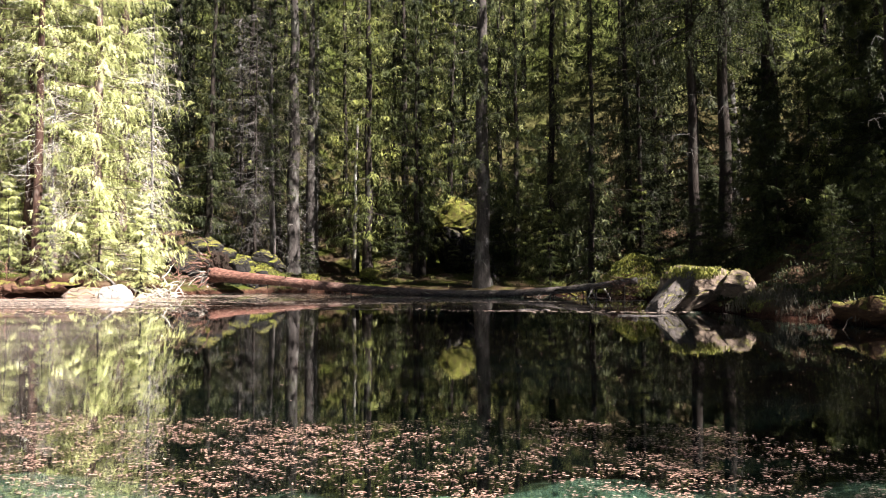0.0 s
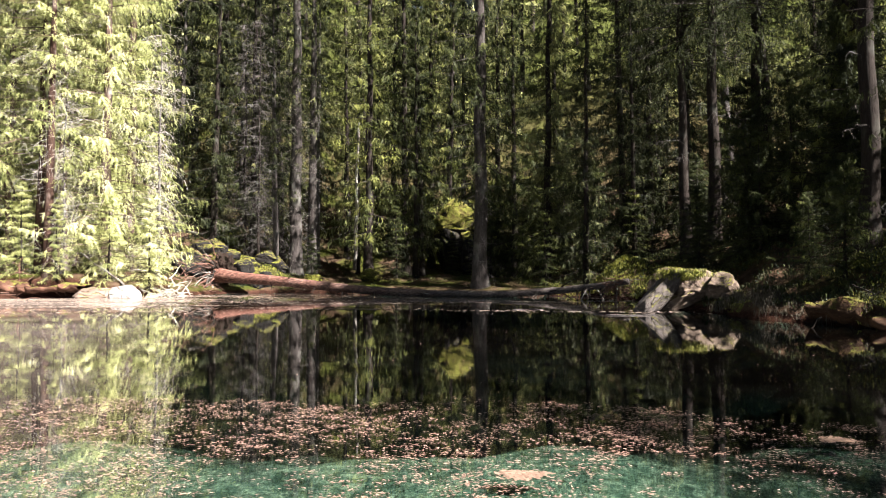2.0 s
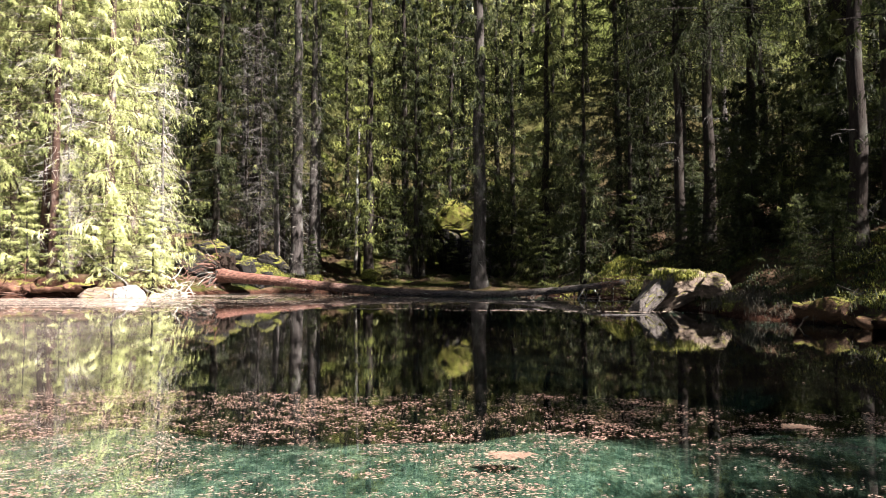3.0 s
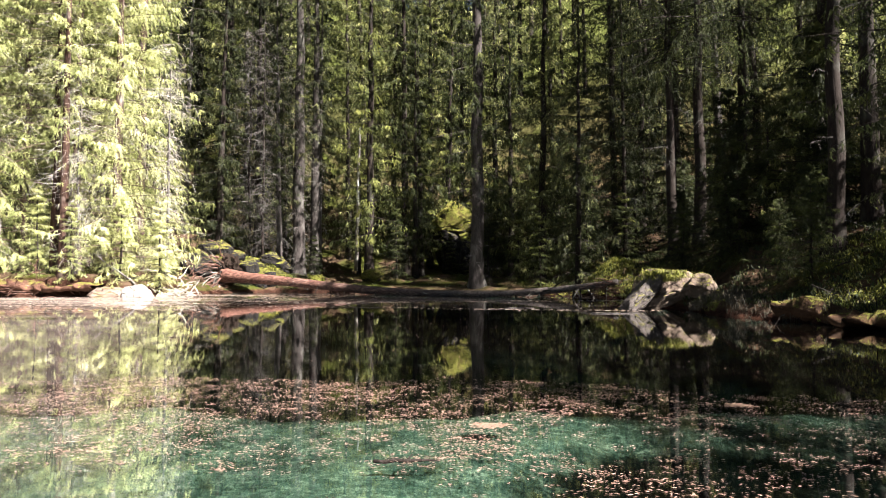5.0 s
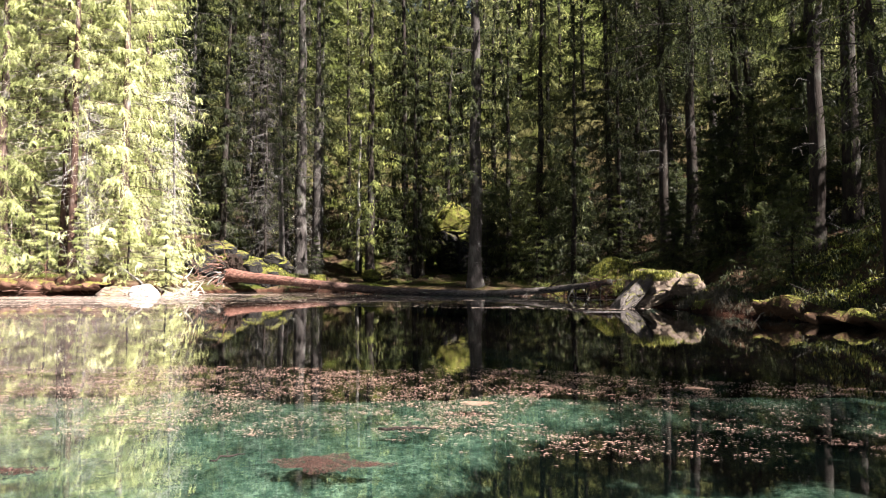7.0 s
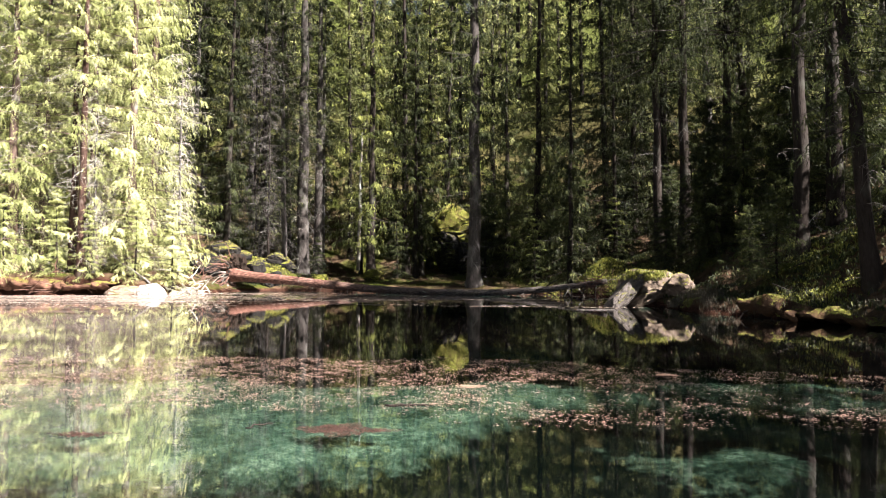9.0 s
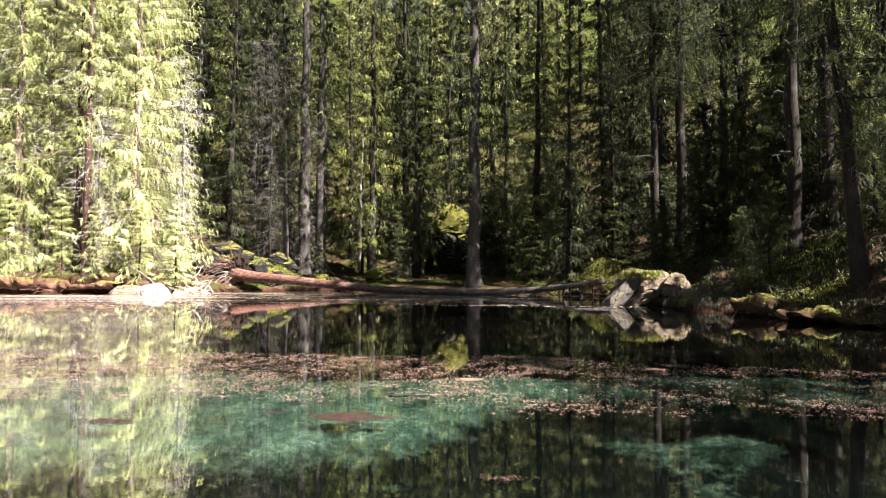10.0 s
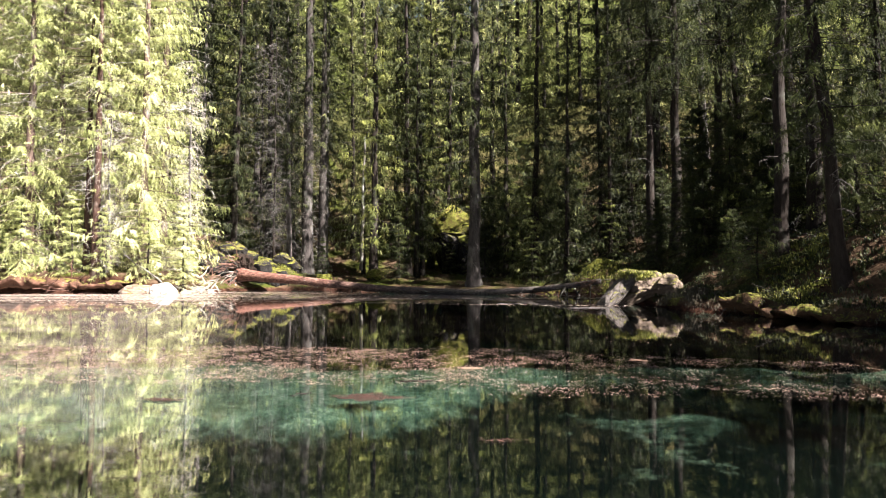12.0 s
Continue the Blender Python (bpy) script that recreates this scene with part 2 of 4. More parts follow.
M_GRASS = leaf_material("sedge_grass", [(0.0, (0.018, 0.026, 0.007)), (0.6, (0.05, 0.058, 0.014)), (1.0, (0.10, 0.092, 0.034))])
M_STRAW = leaf_material("dry_grass", [(0.0, (0.02, 0.018, 0.011)), (1.0, (0.075, 0.064, 0.045))])
# Bilberry again, darker for the shaded bank: shade put into the colour.
M_SHRUB = leaf_material("dark_shrubs", [(0.0, (0.006, 0.009, 0.003)), (0.6, (0.022, 0.029, 0.008)), (1.0, (0.06, 0.064, 0.018))])
# Brighter moss, with the sunlight on the mounds put into its colour.
M_MOSS = leaf_material("moss_tufts", [(0.0, (0.035, 0.042, 0.007)), (0.5, (0.11, 0.118, 0.02)), (1.0, (0.22, 0.21, 0.046))])

# ---- mesh helpers ----


def link_mesh(name, verts, faces, material, parent=None, label="", smooth=False):
    me = bpy.data.meshes.new(name)
    me.from_pydata(verts, [], faces)
    me.materials.append(material)
    if smooth:
        me.shade_smooth()
    ob = new(name, me)
    ob.parent = parent
    return tagged(ob, label=label)


def part(name, bm, material, parent, label="", smooth=True):
    me = bpy.data.meshes.new(name)
    bm.to_mesh(me)
    bm.free()
    me.materials.append(material)
    if smooth:
        me.shade_smooth()
    ob = new(name, me)
    ob.parent = parent
    return tagged(ob, label=label)


def tube(points, radii, sides, verts, faces, cap=True, rough=0.0, rng=None):
    """Adds a tapered tube along points to verts and faces."""
    pts = [Vector(p) for p in points]
    start = len(verts)
    for i, p in enumerate(pts):
        way = (pts[min(i + 1, len(pts) - 1)] - pts[max(i - 1, 0)]).normalized()
        side = way.cross(Vector((0, 0, 1)) if abs(way.z) < 0.9 else Vector((1, 0, 0))).normalized()
        up = side.cross(way)
        for k in range(sides):
            a = 2 * math.pi * k / sides
            r = radii[i] * (1 + (rng.uniform(-rough, rough) if rng else 0))
            verts.append(tuple(p + (side * math.cos(a) + up * math.sin(a)) * r))
    for i in range(len(pts) - 1):
        for k in range(sides):
            a, b = start + i * sides + k, start + i * sides + (k + 1) % sides
            faces.append((a, b, b + sides, a + sides))
    if cap:
        faces.append(tuple(start + k for k in range(sides))[::-1])
        faces.append(tuple(start + (len(pts) - 1) * sides + k for k in range(sides)))


def unit(a):
    return a / np.maximum(np.linalg.norm(a, axis=-1, keepdims=True), 1e-6)


# ---- terrain ----
SHORE = np.array([(10.5, -9), (9.6, -2), (8.3, 3), (7.1, 6.0), (6.1, 8.4), (5.55, 9.8), (5.55, 11.3), (5.3, 12.1), (4.5, 12.8), (5.4, 14.2), (5.7, 16.4), (4.6, 18.7), (3.0, 19.8), (0, 20.8),
                  (-4, 21.9), (-7, 22.5), (-8.5, 21.7), (-9.3, 19.6), (-10, 18.3), (-13, 17.7), (-18, 17.2), (-25, 13), (-28, 0), (-20, -13), (0, -17)], float)


def shore_distance(x, y):
    """Metres outside the waterline (negative: in the pond)."""
    best = np.full(x.shape, 1e9)
    inside = np.zeros(x.shape, bool)
    for (ax, ay), (bx, by) in zip(SHORE, np.roll(SHORE, -1, 0)):
        dx, dy = bx - ax, by - ay
        t = np.clip(((x - ax) * dx + (y - ay) * dy) / (dx * dx + dy * dy), 0, 1)
        best = np.minimum(best, np.hypot(x - ax - t * dx, y - ay - t * dy))
        cross = (ay > y) != (by > y)
        inside ^= cross & (x < (bx - ax) * (y - ay) / (by - ay if by != ay else 1e-9) + ax)
    return np.where(inside, -best, best)


def ramp01(v, a, b):
    t = np.clip((v - a) / (b - a), 0, 1)
    return t * t * (3 - 2 * t)


def lumps(x, y, s, seed=0.0):
    return np.sin(x * 1.7 * s + seed) * np.cos(y * 1.3 * s + 2 * seed) + 0.6 * np.sin(x * 3.1 * s - y * 2.3 * s + seed) + 0.35 * np.sin(x * 5.3 * s + y * 6.1 * s + 3 * seed)


def height(x, y):
    x, y = np.asarray(x, float), np.asarray(y, float)
    s = shore_distance(x, y) + 0.16 * lumps(x, y, 1.0, 1.0)
    land = 0.24 * ramp01(s, -0.05, 0.35) + 0.05 * np.clip(s, 0, 40)
    land += np.clip((-x - 8.0) / 4.0, 0, 1) * np.clip(y - 20.5, 0, 14) * 0.26
    land += 0.9 * np.exp(-(((x + 8.6) / 1.5) ** 2 + ((y - 25.6) / 1.2) ** 2)) + 0.8 * np.exp(-(((x + 7.4) / 0.9) ** 2 + ((y - 24.0) / 0.7) ** 2)) + 0.9 * np.exp(-(((x + 9.6) / 0.9) ** 2 + ((y - 23.8) / 0.8) ** 2))
    land += 0.26 * ramp01(s, 0.0, 0.5) * ramp01(-x, 9.0, 10.2) * ramp01(-y, -23, -20) + 0.22 * ramp01(s, 0.0, 0.45) * ramp01(-x, 10.8, 11.6) * ramp01(-y, -23, -20)
    land += np.clip(x - 4.6, 0, 9) * 0.33 * ramp01(s, 0.2, 2.5)
    land += 0.9 * np.exp(-(((x - 5.9) / 0.8) ** 2 + ((y - 18.4) / 0.8) ** 2))
    land += np.clip(y - 31, 0, 5) * 0.42 + np.clip(y - 36, 0, 40) * 0.8
    land += 0.10 * lumps(x, y, 0.9, 2.0) * ramp01(s, 0.4, 2.5) + 0.04 * lumps(x, y, 3.1) * ramp01(s, 0.2, 1.0)
    n1, n2 = lumps(x, y, 0.9, 5.0), lumps(x, y, 3.2, 2.0)
    far = 2.62 + 0.10 * n1 + 0.05 * n2
    near = 0.2 + 1.55 * ramp01(x, -0.35, 1.1) + 0.08 * n1 + 0.05 * n2
    shoal = ramp01(far - y, -0.15, 0.25) * ramp01(y - near, -0.22, 0.3)
    shoal = np.maximum(shoal, 0.52 * np.exp(-(((x - 1.75) / 0.6) ** 2 + ((y - 0.62 - 0.1 * n2) / 0.26) ** 2)))
    shelf = 0.18 - 0.10 * shoal + 1.2 * ramp01(y, 2.9, 4.2) + 0.6 * ramp01(-y, 0.4, 2.0) + 0.012 * lumps(x, y, 1.6, 4.0) + 0.005 * lumps(x, y, 5.0, 1.5)
    deep = -np.minimum(shelf, 0.10 + np.clip(-s, 0, 50) * 0.9)
    return np.where(s > 0, land, deep)


def ground_z(x, y):
    return float(height(np.array([x]), np.array([y]))[0])


def spread(fine_a, fine_b, step, far):
    mid = list(np.arange(fine_a, fine_b + step / 2, step))
    lo, hi, d = [], [], step
    a, b = fine_a, fine_b
    while a > -far or b < far:
        d *= 1.5
        a, b = a - d, b + d
        lo.insert(0, a)
        hi.append(b)
    return np.array(lo + mid + hi)


def build_ground():
    gx, gy = spread(-22, 17, 0.2, 3000), spread(-9, 40, 0.2, 3000)
    X, Y = np.meshgrid(gx, gy)
    Z = height(X, Y)
    nx, ny = len(gx), len(gy)
    i = np.arange(nx * ny).reshape(ny, nx)
    faces = np.stack([i[:-1, :-1], i[:-1, 1:], i[1:, 1:], i[1:, :-1]], -1).reshape(-1, 4)
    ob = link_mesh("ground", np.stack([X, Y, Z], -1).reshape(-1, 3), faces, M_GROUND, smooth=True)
    tagged(ob, "mossy forest floor with brown needle litter and a silty pond bed", "ground", kind="structure")


build_ground()


def build_water():
    x0, x1, y0, y1 = -30.0, 12.0, -19.0, 23.0
    ob = link_mesh("water", [(x0, y0, 0), (x1, y0, 0), (x1, y1, 0), (x0, y1, 0)], [(0, 1, 2, 3)], M_WATER)
    tagged(ob, "still clear turquoise pond water mirroring the forest", "water", kind="structure")


build_water()


def build_pollen_glare():
    edge = [(x * 0.995, y * 0.995, 0.004) for x, y in SHORE]
    ob = link_mesh("pollen_and_glare", edge, [tuple(range(len(edge)))[::-1]], M_POLLEN_GLARE)
    tagged(ob, "thin pale skin of pollen streaks on the water with painted-on glare of the bank trees", "pollen", kind="structure")


build_pollen_glare()

# ---- spruces ----


def trunk_shape(rng, H, r, lean=0.0, bend=0.0, sides=12, flare=0.55):
    verts, faces = [], []
    a = rng.uniform(0, 6.28)
    pts, rad = [], []
    for k in range(17):
        u = (k / 16) ** 1.6
        z = -0.35 + (H + 0.35) * u
        off = lean * z + bend * math.sin(u * 3.0)
        wob = 0.03 * math.sin(z * 1.3 + a)
        pts.append((off * math.cos(a) + wob, off * math.sin(a) - wob, z))
        rad.append(r * ((1 - u) ** 0.8 * 0.97 + 0.03) * (1 + flare * math.exp(-max(z, 0) / 0.35)))
    tube(pts, rad, sides, verts, faces, rough=0.05, rng=rng)
    return verts, faces, np.array(pts)


def crown_shape(rng, H, base, R, nb, nl, m, tuft, hang, low=1.0, axis=None, top_power=0.75, steps=5, wide=0.095):
    """Limbs and needle sprays of one spruce. Returns limb points and the sprays' triangles."""
    whorl = np.arange(nb) // 6
    u = np.clip((whorl + rng.uniform(0.2, 0.55, nb)) / (nb / 6), 0, 1)
    z0 = base + (H - base) * u
    az = np.arange(nb) * 2.39996 + rng.uniform(-0.5, 0.5, nb)
    prof = (1 - u) ** top_power * np.clip(low + u * 4, 0, 1) + 0.05
    ln = R * prof * rng.uniform(0.55, 1.15, nb)
    rise = rng.uniform(-0.15, 0.25, nb) + 0.5 * u**3
    droop = rng.uniform(0.25, 0.75, nb) * (1 - 0.5 * u)
    ax = np.interp(z0, axis[:, 2], axis[:, 0]), np.interp(z0, axis[:, 2], axis[:, 1])
    out = np.stack([np.cos(az), np.sin(az), 0 * az], -1)
    side = np.stack([-np.sin(az), np.cos(az), 0 * az], -1)
    root = np.stack([ax[0], ax[1], z0], -1)

    def limb(i, s):
        drop = rise[i] * s - droop[i] * s**2 + 0.45 * droop[i] * s**4
        p = root[i] + out[i] * (ln[i] * s)[:, None]
        p[:, 2] += ln[i] * drop
        return p

    n = nb * nl
    i = np.repeat(np.arange(nb), nl)
    s = np.clip(0.03 + 0.97 * rng.uniform(0, 1, n), 0, 1)
    p = limb(i, s)
    sgn = rng.choice([-1.0, 1.0], n)
    down = hang * rng.uniform(0.2, 1.3, n)
    d = out[i] * rng.uniform(0.2, 0.8, n)[:, None] + side[i] * (sgn * rng.uniform(0.2, 0.9, n))[:, None]
    d[:, 2] -= down
    d = unit(d)
    bl = np.clip(0.42 * ln[i] * (1.15 - s), 0.10, 0.5 + 0.16 * hang) * rng.uniform(0.6, 1.3, n)
    k = np.repeat(np.arange(n), m)
    f = np.tile((np.arange(m) + 0.5) / m, n)
    q = p[k] + d[k] * (bl[k] * f)[:, None]
    q[:, 2] -= bl[k] * f**2 * 0.35
    flat = unit(np.cross(d[k], np.array([0, 0, 1.0])) + rng.normal(0, 0.25, (len(k), 3)))
    way = unit(d[k] * 0.9 + flat * np.where(np.arange(len(k)) % 2, 1, -1)[:, None] * rng.uniform(0.2, 0.8, len(k))[:, None] + rng.normal(0, 0.2, (len(k), 3)))
    facing = out[i][k] * 0.7 + np.array([0, 0, 0.8]) + rng.normal(0, 0.45, (len(k), 3))
    across = unit(np.cross(way, facing))
    size = tuft * rng.uniform(0.6, 1.4, len(k)) * (1.1 - 0.5 * f)
    a = q - across * (size * wide)[:, None]
    b = q + across * (size * wide)[:, None]
    c = q + way * size[:, None]
    verts = np.stack([a, b, c], 1).reshape(-1, 3)
    faces = np.arange(len(verts)).reshape(-1, 3)
    limbs = [[tuple(x) for x in limb(np.full(steps, j), np.linspace(0, 0.95, steps))] for j in range(nb)]
    return limbs, ln, verts, faces


def spruce(name, seed, H, r, base, R, nb=150, nl=16, m=7, tuft=0.11, hang=0.7, low=1.0, dead=40, needle=None, wood=None, lean=0.0, bend=0.0, twig_len=1.0, label="", top_power=0.75, dead_top=0.0, wide=0.095):
    rng = np.random.default_rng(seed)
    tree = new(name)
    tagged(tree, label, "tree")
    verts, faces, axis = trunk_shape(rng, H, r, lean, bend)
    link_mesh("trunk", verts, faces, wood or M_BARK, tree, smooth=True)
    limbs, ln, cv, cf = crown_shape(rng, H, base, R, nb, nl, m, tuft, hang, low, axis, top_power, 3 if nl > 20 else 2, wide)
    verts, faces = [], []
    for pts, l in zip(limbs, ln):
        r0 = 0.006 + 0.008 * l
        tube(pts, [r0 * (1 - 0.85 * k / (len(pts) - 1)) for k in range(len(pts))], 3, verts, faces, cap=False)
    tagged(link_mesh("limb_wood", verts, faces, wood or M_BARK, tree), kind="stuff")
    link_mesh("crown", cv, cf, needle or M_NEEDLE, tree)
    if dead:
        verts, faces = [], []
        for _ in range(dead):
            z = rng.uniform(0.6, max(base * 1.5, base + 3.0, dead_top))
            a = rng.uniform(0, 6.28)
            l = twig_len * rng.uniform(0.35, 1.3)
            x, y = np.interp(z, axis[:, 2], axis[:, 0]), np.interp(z, axis[:, 2], axis[:, 1])
            p = Vector((x, y, z))
            way = Vector((math.cos(a), math.sin(a), rng.uniform(-0.5, 0.1)))
            pts = [p]
            for k in range(4):
                pts.append(pts[-1] + way * l / 4)
                way = (way + Vector((rng.uniform(-0.5, 0.5), rng.uniform(-0.5, 0.5), rng.uniform(-0.5, 0.25)))).normalized()
            tube(pts, [0.011, 0.008, 0.006, 0.0045, 0.002], 3, verts, faces, cap=False)
            for k in range(rng.integers(3, 8)):
                q = pts[rng.integers(1, 5)]
                w = Vector((rng.uniform(-1, 1), rng.uniform(-1, 1), rng.uniform(-1.4, 0.1))).normalized() * l * rng.uniform(0.2, 0.5)
                tube([q, q + w * 0.5 + Vector((0, 0, 0.03)), q + w], [0.005, 0.0035, 0.002], 3, verts, faces, cap=False)
        # Twig tone goes with the needle copy: pale on lit trees, darker on shaded.
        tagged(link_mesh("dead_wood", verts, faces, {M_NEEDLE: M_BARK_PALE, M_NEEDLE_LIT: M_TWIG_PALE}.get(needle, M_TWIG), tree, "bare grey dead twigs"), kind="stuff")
    return tree


def place(tree, spots, group, used=[]):
    """Moves the tree to the first spot and copies it to the others: (x, y, scale, turn)."""
    for k, (x, y, s, turn, *tilt) in enumerate(spots):
        m = pose(x, y, ground_z(x, y) - 0.05, 0, tilt[0] if tilt else 0) @ pose(0, 0, 0, 0, 0, turn)
        ob = tree if k == 0 else copy_thing(tree, m)
        ob.matrix_basis = m @ Matrix.Scale(s, 4)
        tagged(ob, group=group)


L_BANK = "sunlit spruce with drooping yellow-green boughs on the bank"
L_FOREST = "tall spruce with a bare lower trunk in the forest"
L_RIGHT = "shaded spruce with long hanging boughs over the water"
L_YOUNG = "young bushy spruce with boughs down to the ground"

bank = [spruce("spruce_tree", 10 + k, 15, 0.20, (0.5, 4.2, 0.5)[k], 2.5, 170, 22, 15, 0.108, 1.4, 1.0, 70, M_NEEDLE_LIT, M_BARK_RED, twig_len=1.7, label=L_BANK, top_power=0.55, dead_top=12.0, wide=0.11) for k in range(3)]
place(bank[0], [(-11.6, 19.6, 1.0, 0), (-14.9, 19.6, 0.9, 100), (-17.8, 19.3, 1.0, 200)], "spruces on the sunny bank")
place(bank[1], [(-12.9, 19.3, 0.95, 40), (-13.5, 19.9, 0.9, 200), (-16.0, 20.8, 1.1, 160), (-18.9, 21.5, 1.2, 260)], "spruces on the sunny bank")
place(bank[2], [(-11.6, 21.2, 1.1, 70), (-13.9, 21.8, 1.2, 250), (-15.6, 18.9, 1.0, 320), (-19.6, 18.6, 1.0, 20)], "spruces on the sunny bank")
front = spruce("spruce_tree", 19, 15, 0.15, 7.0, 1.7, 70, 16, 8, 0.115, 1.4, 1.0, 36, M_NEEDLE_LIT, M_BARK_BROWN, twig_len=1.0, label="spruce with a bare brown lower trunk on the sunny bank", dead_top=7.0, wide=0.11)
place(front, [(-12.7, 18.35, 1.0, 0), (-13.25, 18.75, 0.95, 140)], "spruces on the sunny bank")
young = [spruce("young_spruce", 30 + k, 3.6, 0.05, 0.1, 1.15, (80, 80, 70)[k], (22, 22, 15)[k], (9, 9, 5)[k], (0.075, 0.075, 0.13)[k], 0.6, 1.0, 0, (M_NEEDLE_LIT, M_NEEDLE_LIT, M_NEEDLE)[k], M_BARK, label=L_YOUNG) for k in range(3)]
place(young[0], [(-9.7, 18.9, 0.95, 0), (-13.6, 18.4, 0.85, 60), (-15.2, 18.0, 0.8, 130)], "young spruces on the sunny bank")
for m in (pose(-11.5, 30.5, ground_z(-11.5, 30.5)), pose(-13.4, 32.0, ground_z(-13.4, 32.0), 0, 0, 80), pose(-10.2, 32.3, ground_z(-10.2, 32.3), 0, 0, 170), pose(-12.4, 29.0, ground_z(-12.4, 29.0), 0, 0, 250)):
    tagged(copy_thing(young[0], m), "young spruce on the mossy slope among the trunks", group="young spruces on the slope")
place(young[1], [(-10.9, 18.6, 0.85, 30), (-16.4, 18.0, 0.85, 90), (-12.4, 18.3, 0.7, 190)], "young spruces on the sunny bank")
place(young[2], [(7.2, 13.6, 0.7, 0), (9.3, 13.2, 0.9, 50), (8.4, 18.8, 0.9, 20), (9.4, 12.6, 1.0, 150), (3.9, 21.6, 0.8, 10), (-2.0, 25.0, 0.9, 100), (2.2, 25.6, 0.9, 200), (3.3, 23.4, 0.8, 300), (6.8, 20.2, 0.8, 10), (7.4, 20.8, 1.1, 80), (9.0, 21.4, 1.2, 190), (8.0, 23.4, 1.3, 250), (5.6, 22.6, 1.2, 330), (6.6, 25.2, 1.4, 60),
                 (8.4, 13.6, 0.7, 10), (8.9, 11.6, 0.9, 60), (8.1, 18.0, 0.8, 240), (10.6, 12.0, 0.9, 330), (7.3, 12.8, 0.8, 80), (10.2, 4.6, 0.8, 310), (6.5, 14.2, 0.6, 200), (9.0, 5.2, 0.9, 90), (9.6, 19.4, 1.2, 45), (4.4, 26.4, 1.2, 145), (11.0, 23.0, 1.4, 210), (-5.6, 24.6, 0.6, 0), (0.5, 28.1, 0.6, 40), (1.4, 28.3, 0.62, 130)],
      "young spruces in the shade")

dead_spruce = spruce("dead_spruce", 47, 9.5, 0.07, 1.0, 0.9, 24, 4, 4, 0.08, 1.0, 1.0, 170, M_NEEDLE_LIT, M_BARK_PALE, twig_len=0.85, label="dead spruce bristling with bleached grey twigs", dead_top=9.0)
place(dead_spruce, [(-10.2, 20.5, 1.0, 0), (-12.4, 18.6, 0.8, 120)], "dead spruces on the sunny bank")

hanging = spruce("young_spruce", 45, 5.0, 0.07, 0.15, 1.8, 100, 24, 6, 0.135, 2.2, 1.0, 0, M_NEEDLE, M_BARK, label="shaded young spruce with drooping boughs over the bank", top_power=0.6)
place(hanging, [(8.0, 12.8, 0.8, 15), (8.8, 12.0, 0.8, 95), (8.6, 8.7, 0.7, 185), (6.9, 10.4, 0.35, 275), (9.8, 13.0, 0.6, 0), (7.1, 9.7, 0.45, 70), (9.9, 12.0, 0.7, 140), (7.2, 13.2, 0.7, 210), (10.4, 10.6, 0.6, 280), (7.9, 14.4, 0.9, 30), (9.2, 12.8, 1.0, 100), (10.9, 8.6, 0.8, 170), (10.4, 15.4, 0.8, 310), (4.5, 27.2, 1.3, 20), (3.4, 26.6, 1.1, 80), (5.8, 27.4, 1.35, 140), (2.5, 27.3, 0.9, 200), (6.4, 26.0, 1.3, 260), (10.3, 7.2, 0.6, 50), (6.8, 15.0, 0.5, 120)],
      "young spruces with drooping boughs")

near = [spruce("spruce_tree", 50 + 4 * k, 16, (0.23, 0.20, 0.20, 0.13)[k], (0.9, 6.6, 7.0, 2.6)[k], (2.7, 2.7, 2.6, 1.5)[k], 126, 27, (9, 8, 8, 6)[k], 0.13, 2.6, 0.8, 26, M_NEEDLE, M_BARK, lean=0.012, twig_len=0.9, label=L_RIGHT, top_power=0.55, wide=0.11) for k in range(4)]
# The second is out of view, added to shade the right bank.
place(near[0], [(9.8, 13.3, 1.0, 0), (14.3, 10.6, 0.95, 90)], "spruces on the shaded bank")
place(near[1], [(8.3, 17.2, 0.95, 160), (7.55, 17.5, 0.9, 70), (12.6, 17.8, 1.1, 220)], "spruces on the shaded bank")
place(near[2], [(7.9, 10.2, 0.85, 200), (9.3, 11.1, 0.95, 100), (11.2, 20.2, 1.0, 280)], "spruces on the shaded bank")
place(near[3], [(7.5, 7.5, 0.95, 60, -6)], "spruces on the shaded bank")

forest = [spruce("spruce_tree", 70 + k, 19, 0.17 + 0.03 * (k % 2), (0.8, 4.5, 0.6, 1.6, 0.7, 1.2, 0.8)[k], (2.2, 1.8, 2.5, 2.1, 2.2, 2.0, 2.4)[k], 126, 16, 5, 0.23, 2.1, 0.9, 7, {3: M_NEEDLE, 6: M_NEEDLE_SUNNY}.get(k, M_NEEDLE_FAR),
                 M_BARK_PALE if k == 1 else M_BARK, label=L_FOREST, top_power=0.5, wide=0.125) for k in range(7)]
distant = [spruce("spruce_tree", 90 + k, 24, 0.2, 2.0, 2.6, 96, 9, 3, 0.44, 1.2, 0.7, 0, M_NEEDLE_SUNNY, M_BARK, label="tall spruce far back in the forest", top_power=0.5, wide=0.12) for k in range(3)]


twin = spruce("spruce_tree", 66, 24, 0.32, 7.0, 2.0, 130, 14, 5, 0.2, 1.6, 0.6, 150, M_NEEDLE_FAR, M_BARK_GREY, label="tall old spruce with a thick grey trunk beside a second stem", top_power=0.5)
bare = spruce("dead_spruce", 49, 12, 0.07, 1.5, 1.0, 24, 5, 4, 0.10, 1.0, 1.0, 330, M_NEEDLE, M_BARK, twig_len=1.0, label="dead spruce bristling with dark grey twigs in the forest", dead_top=11.5)
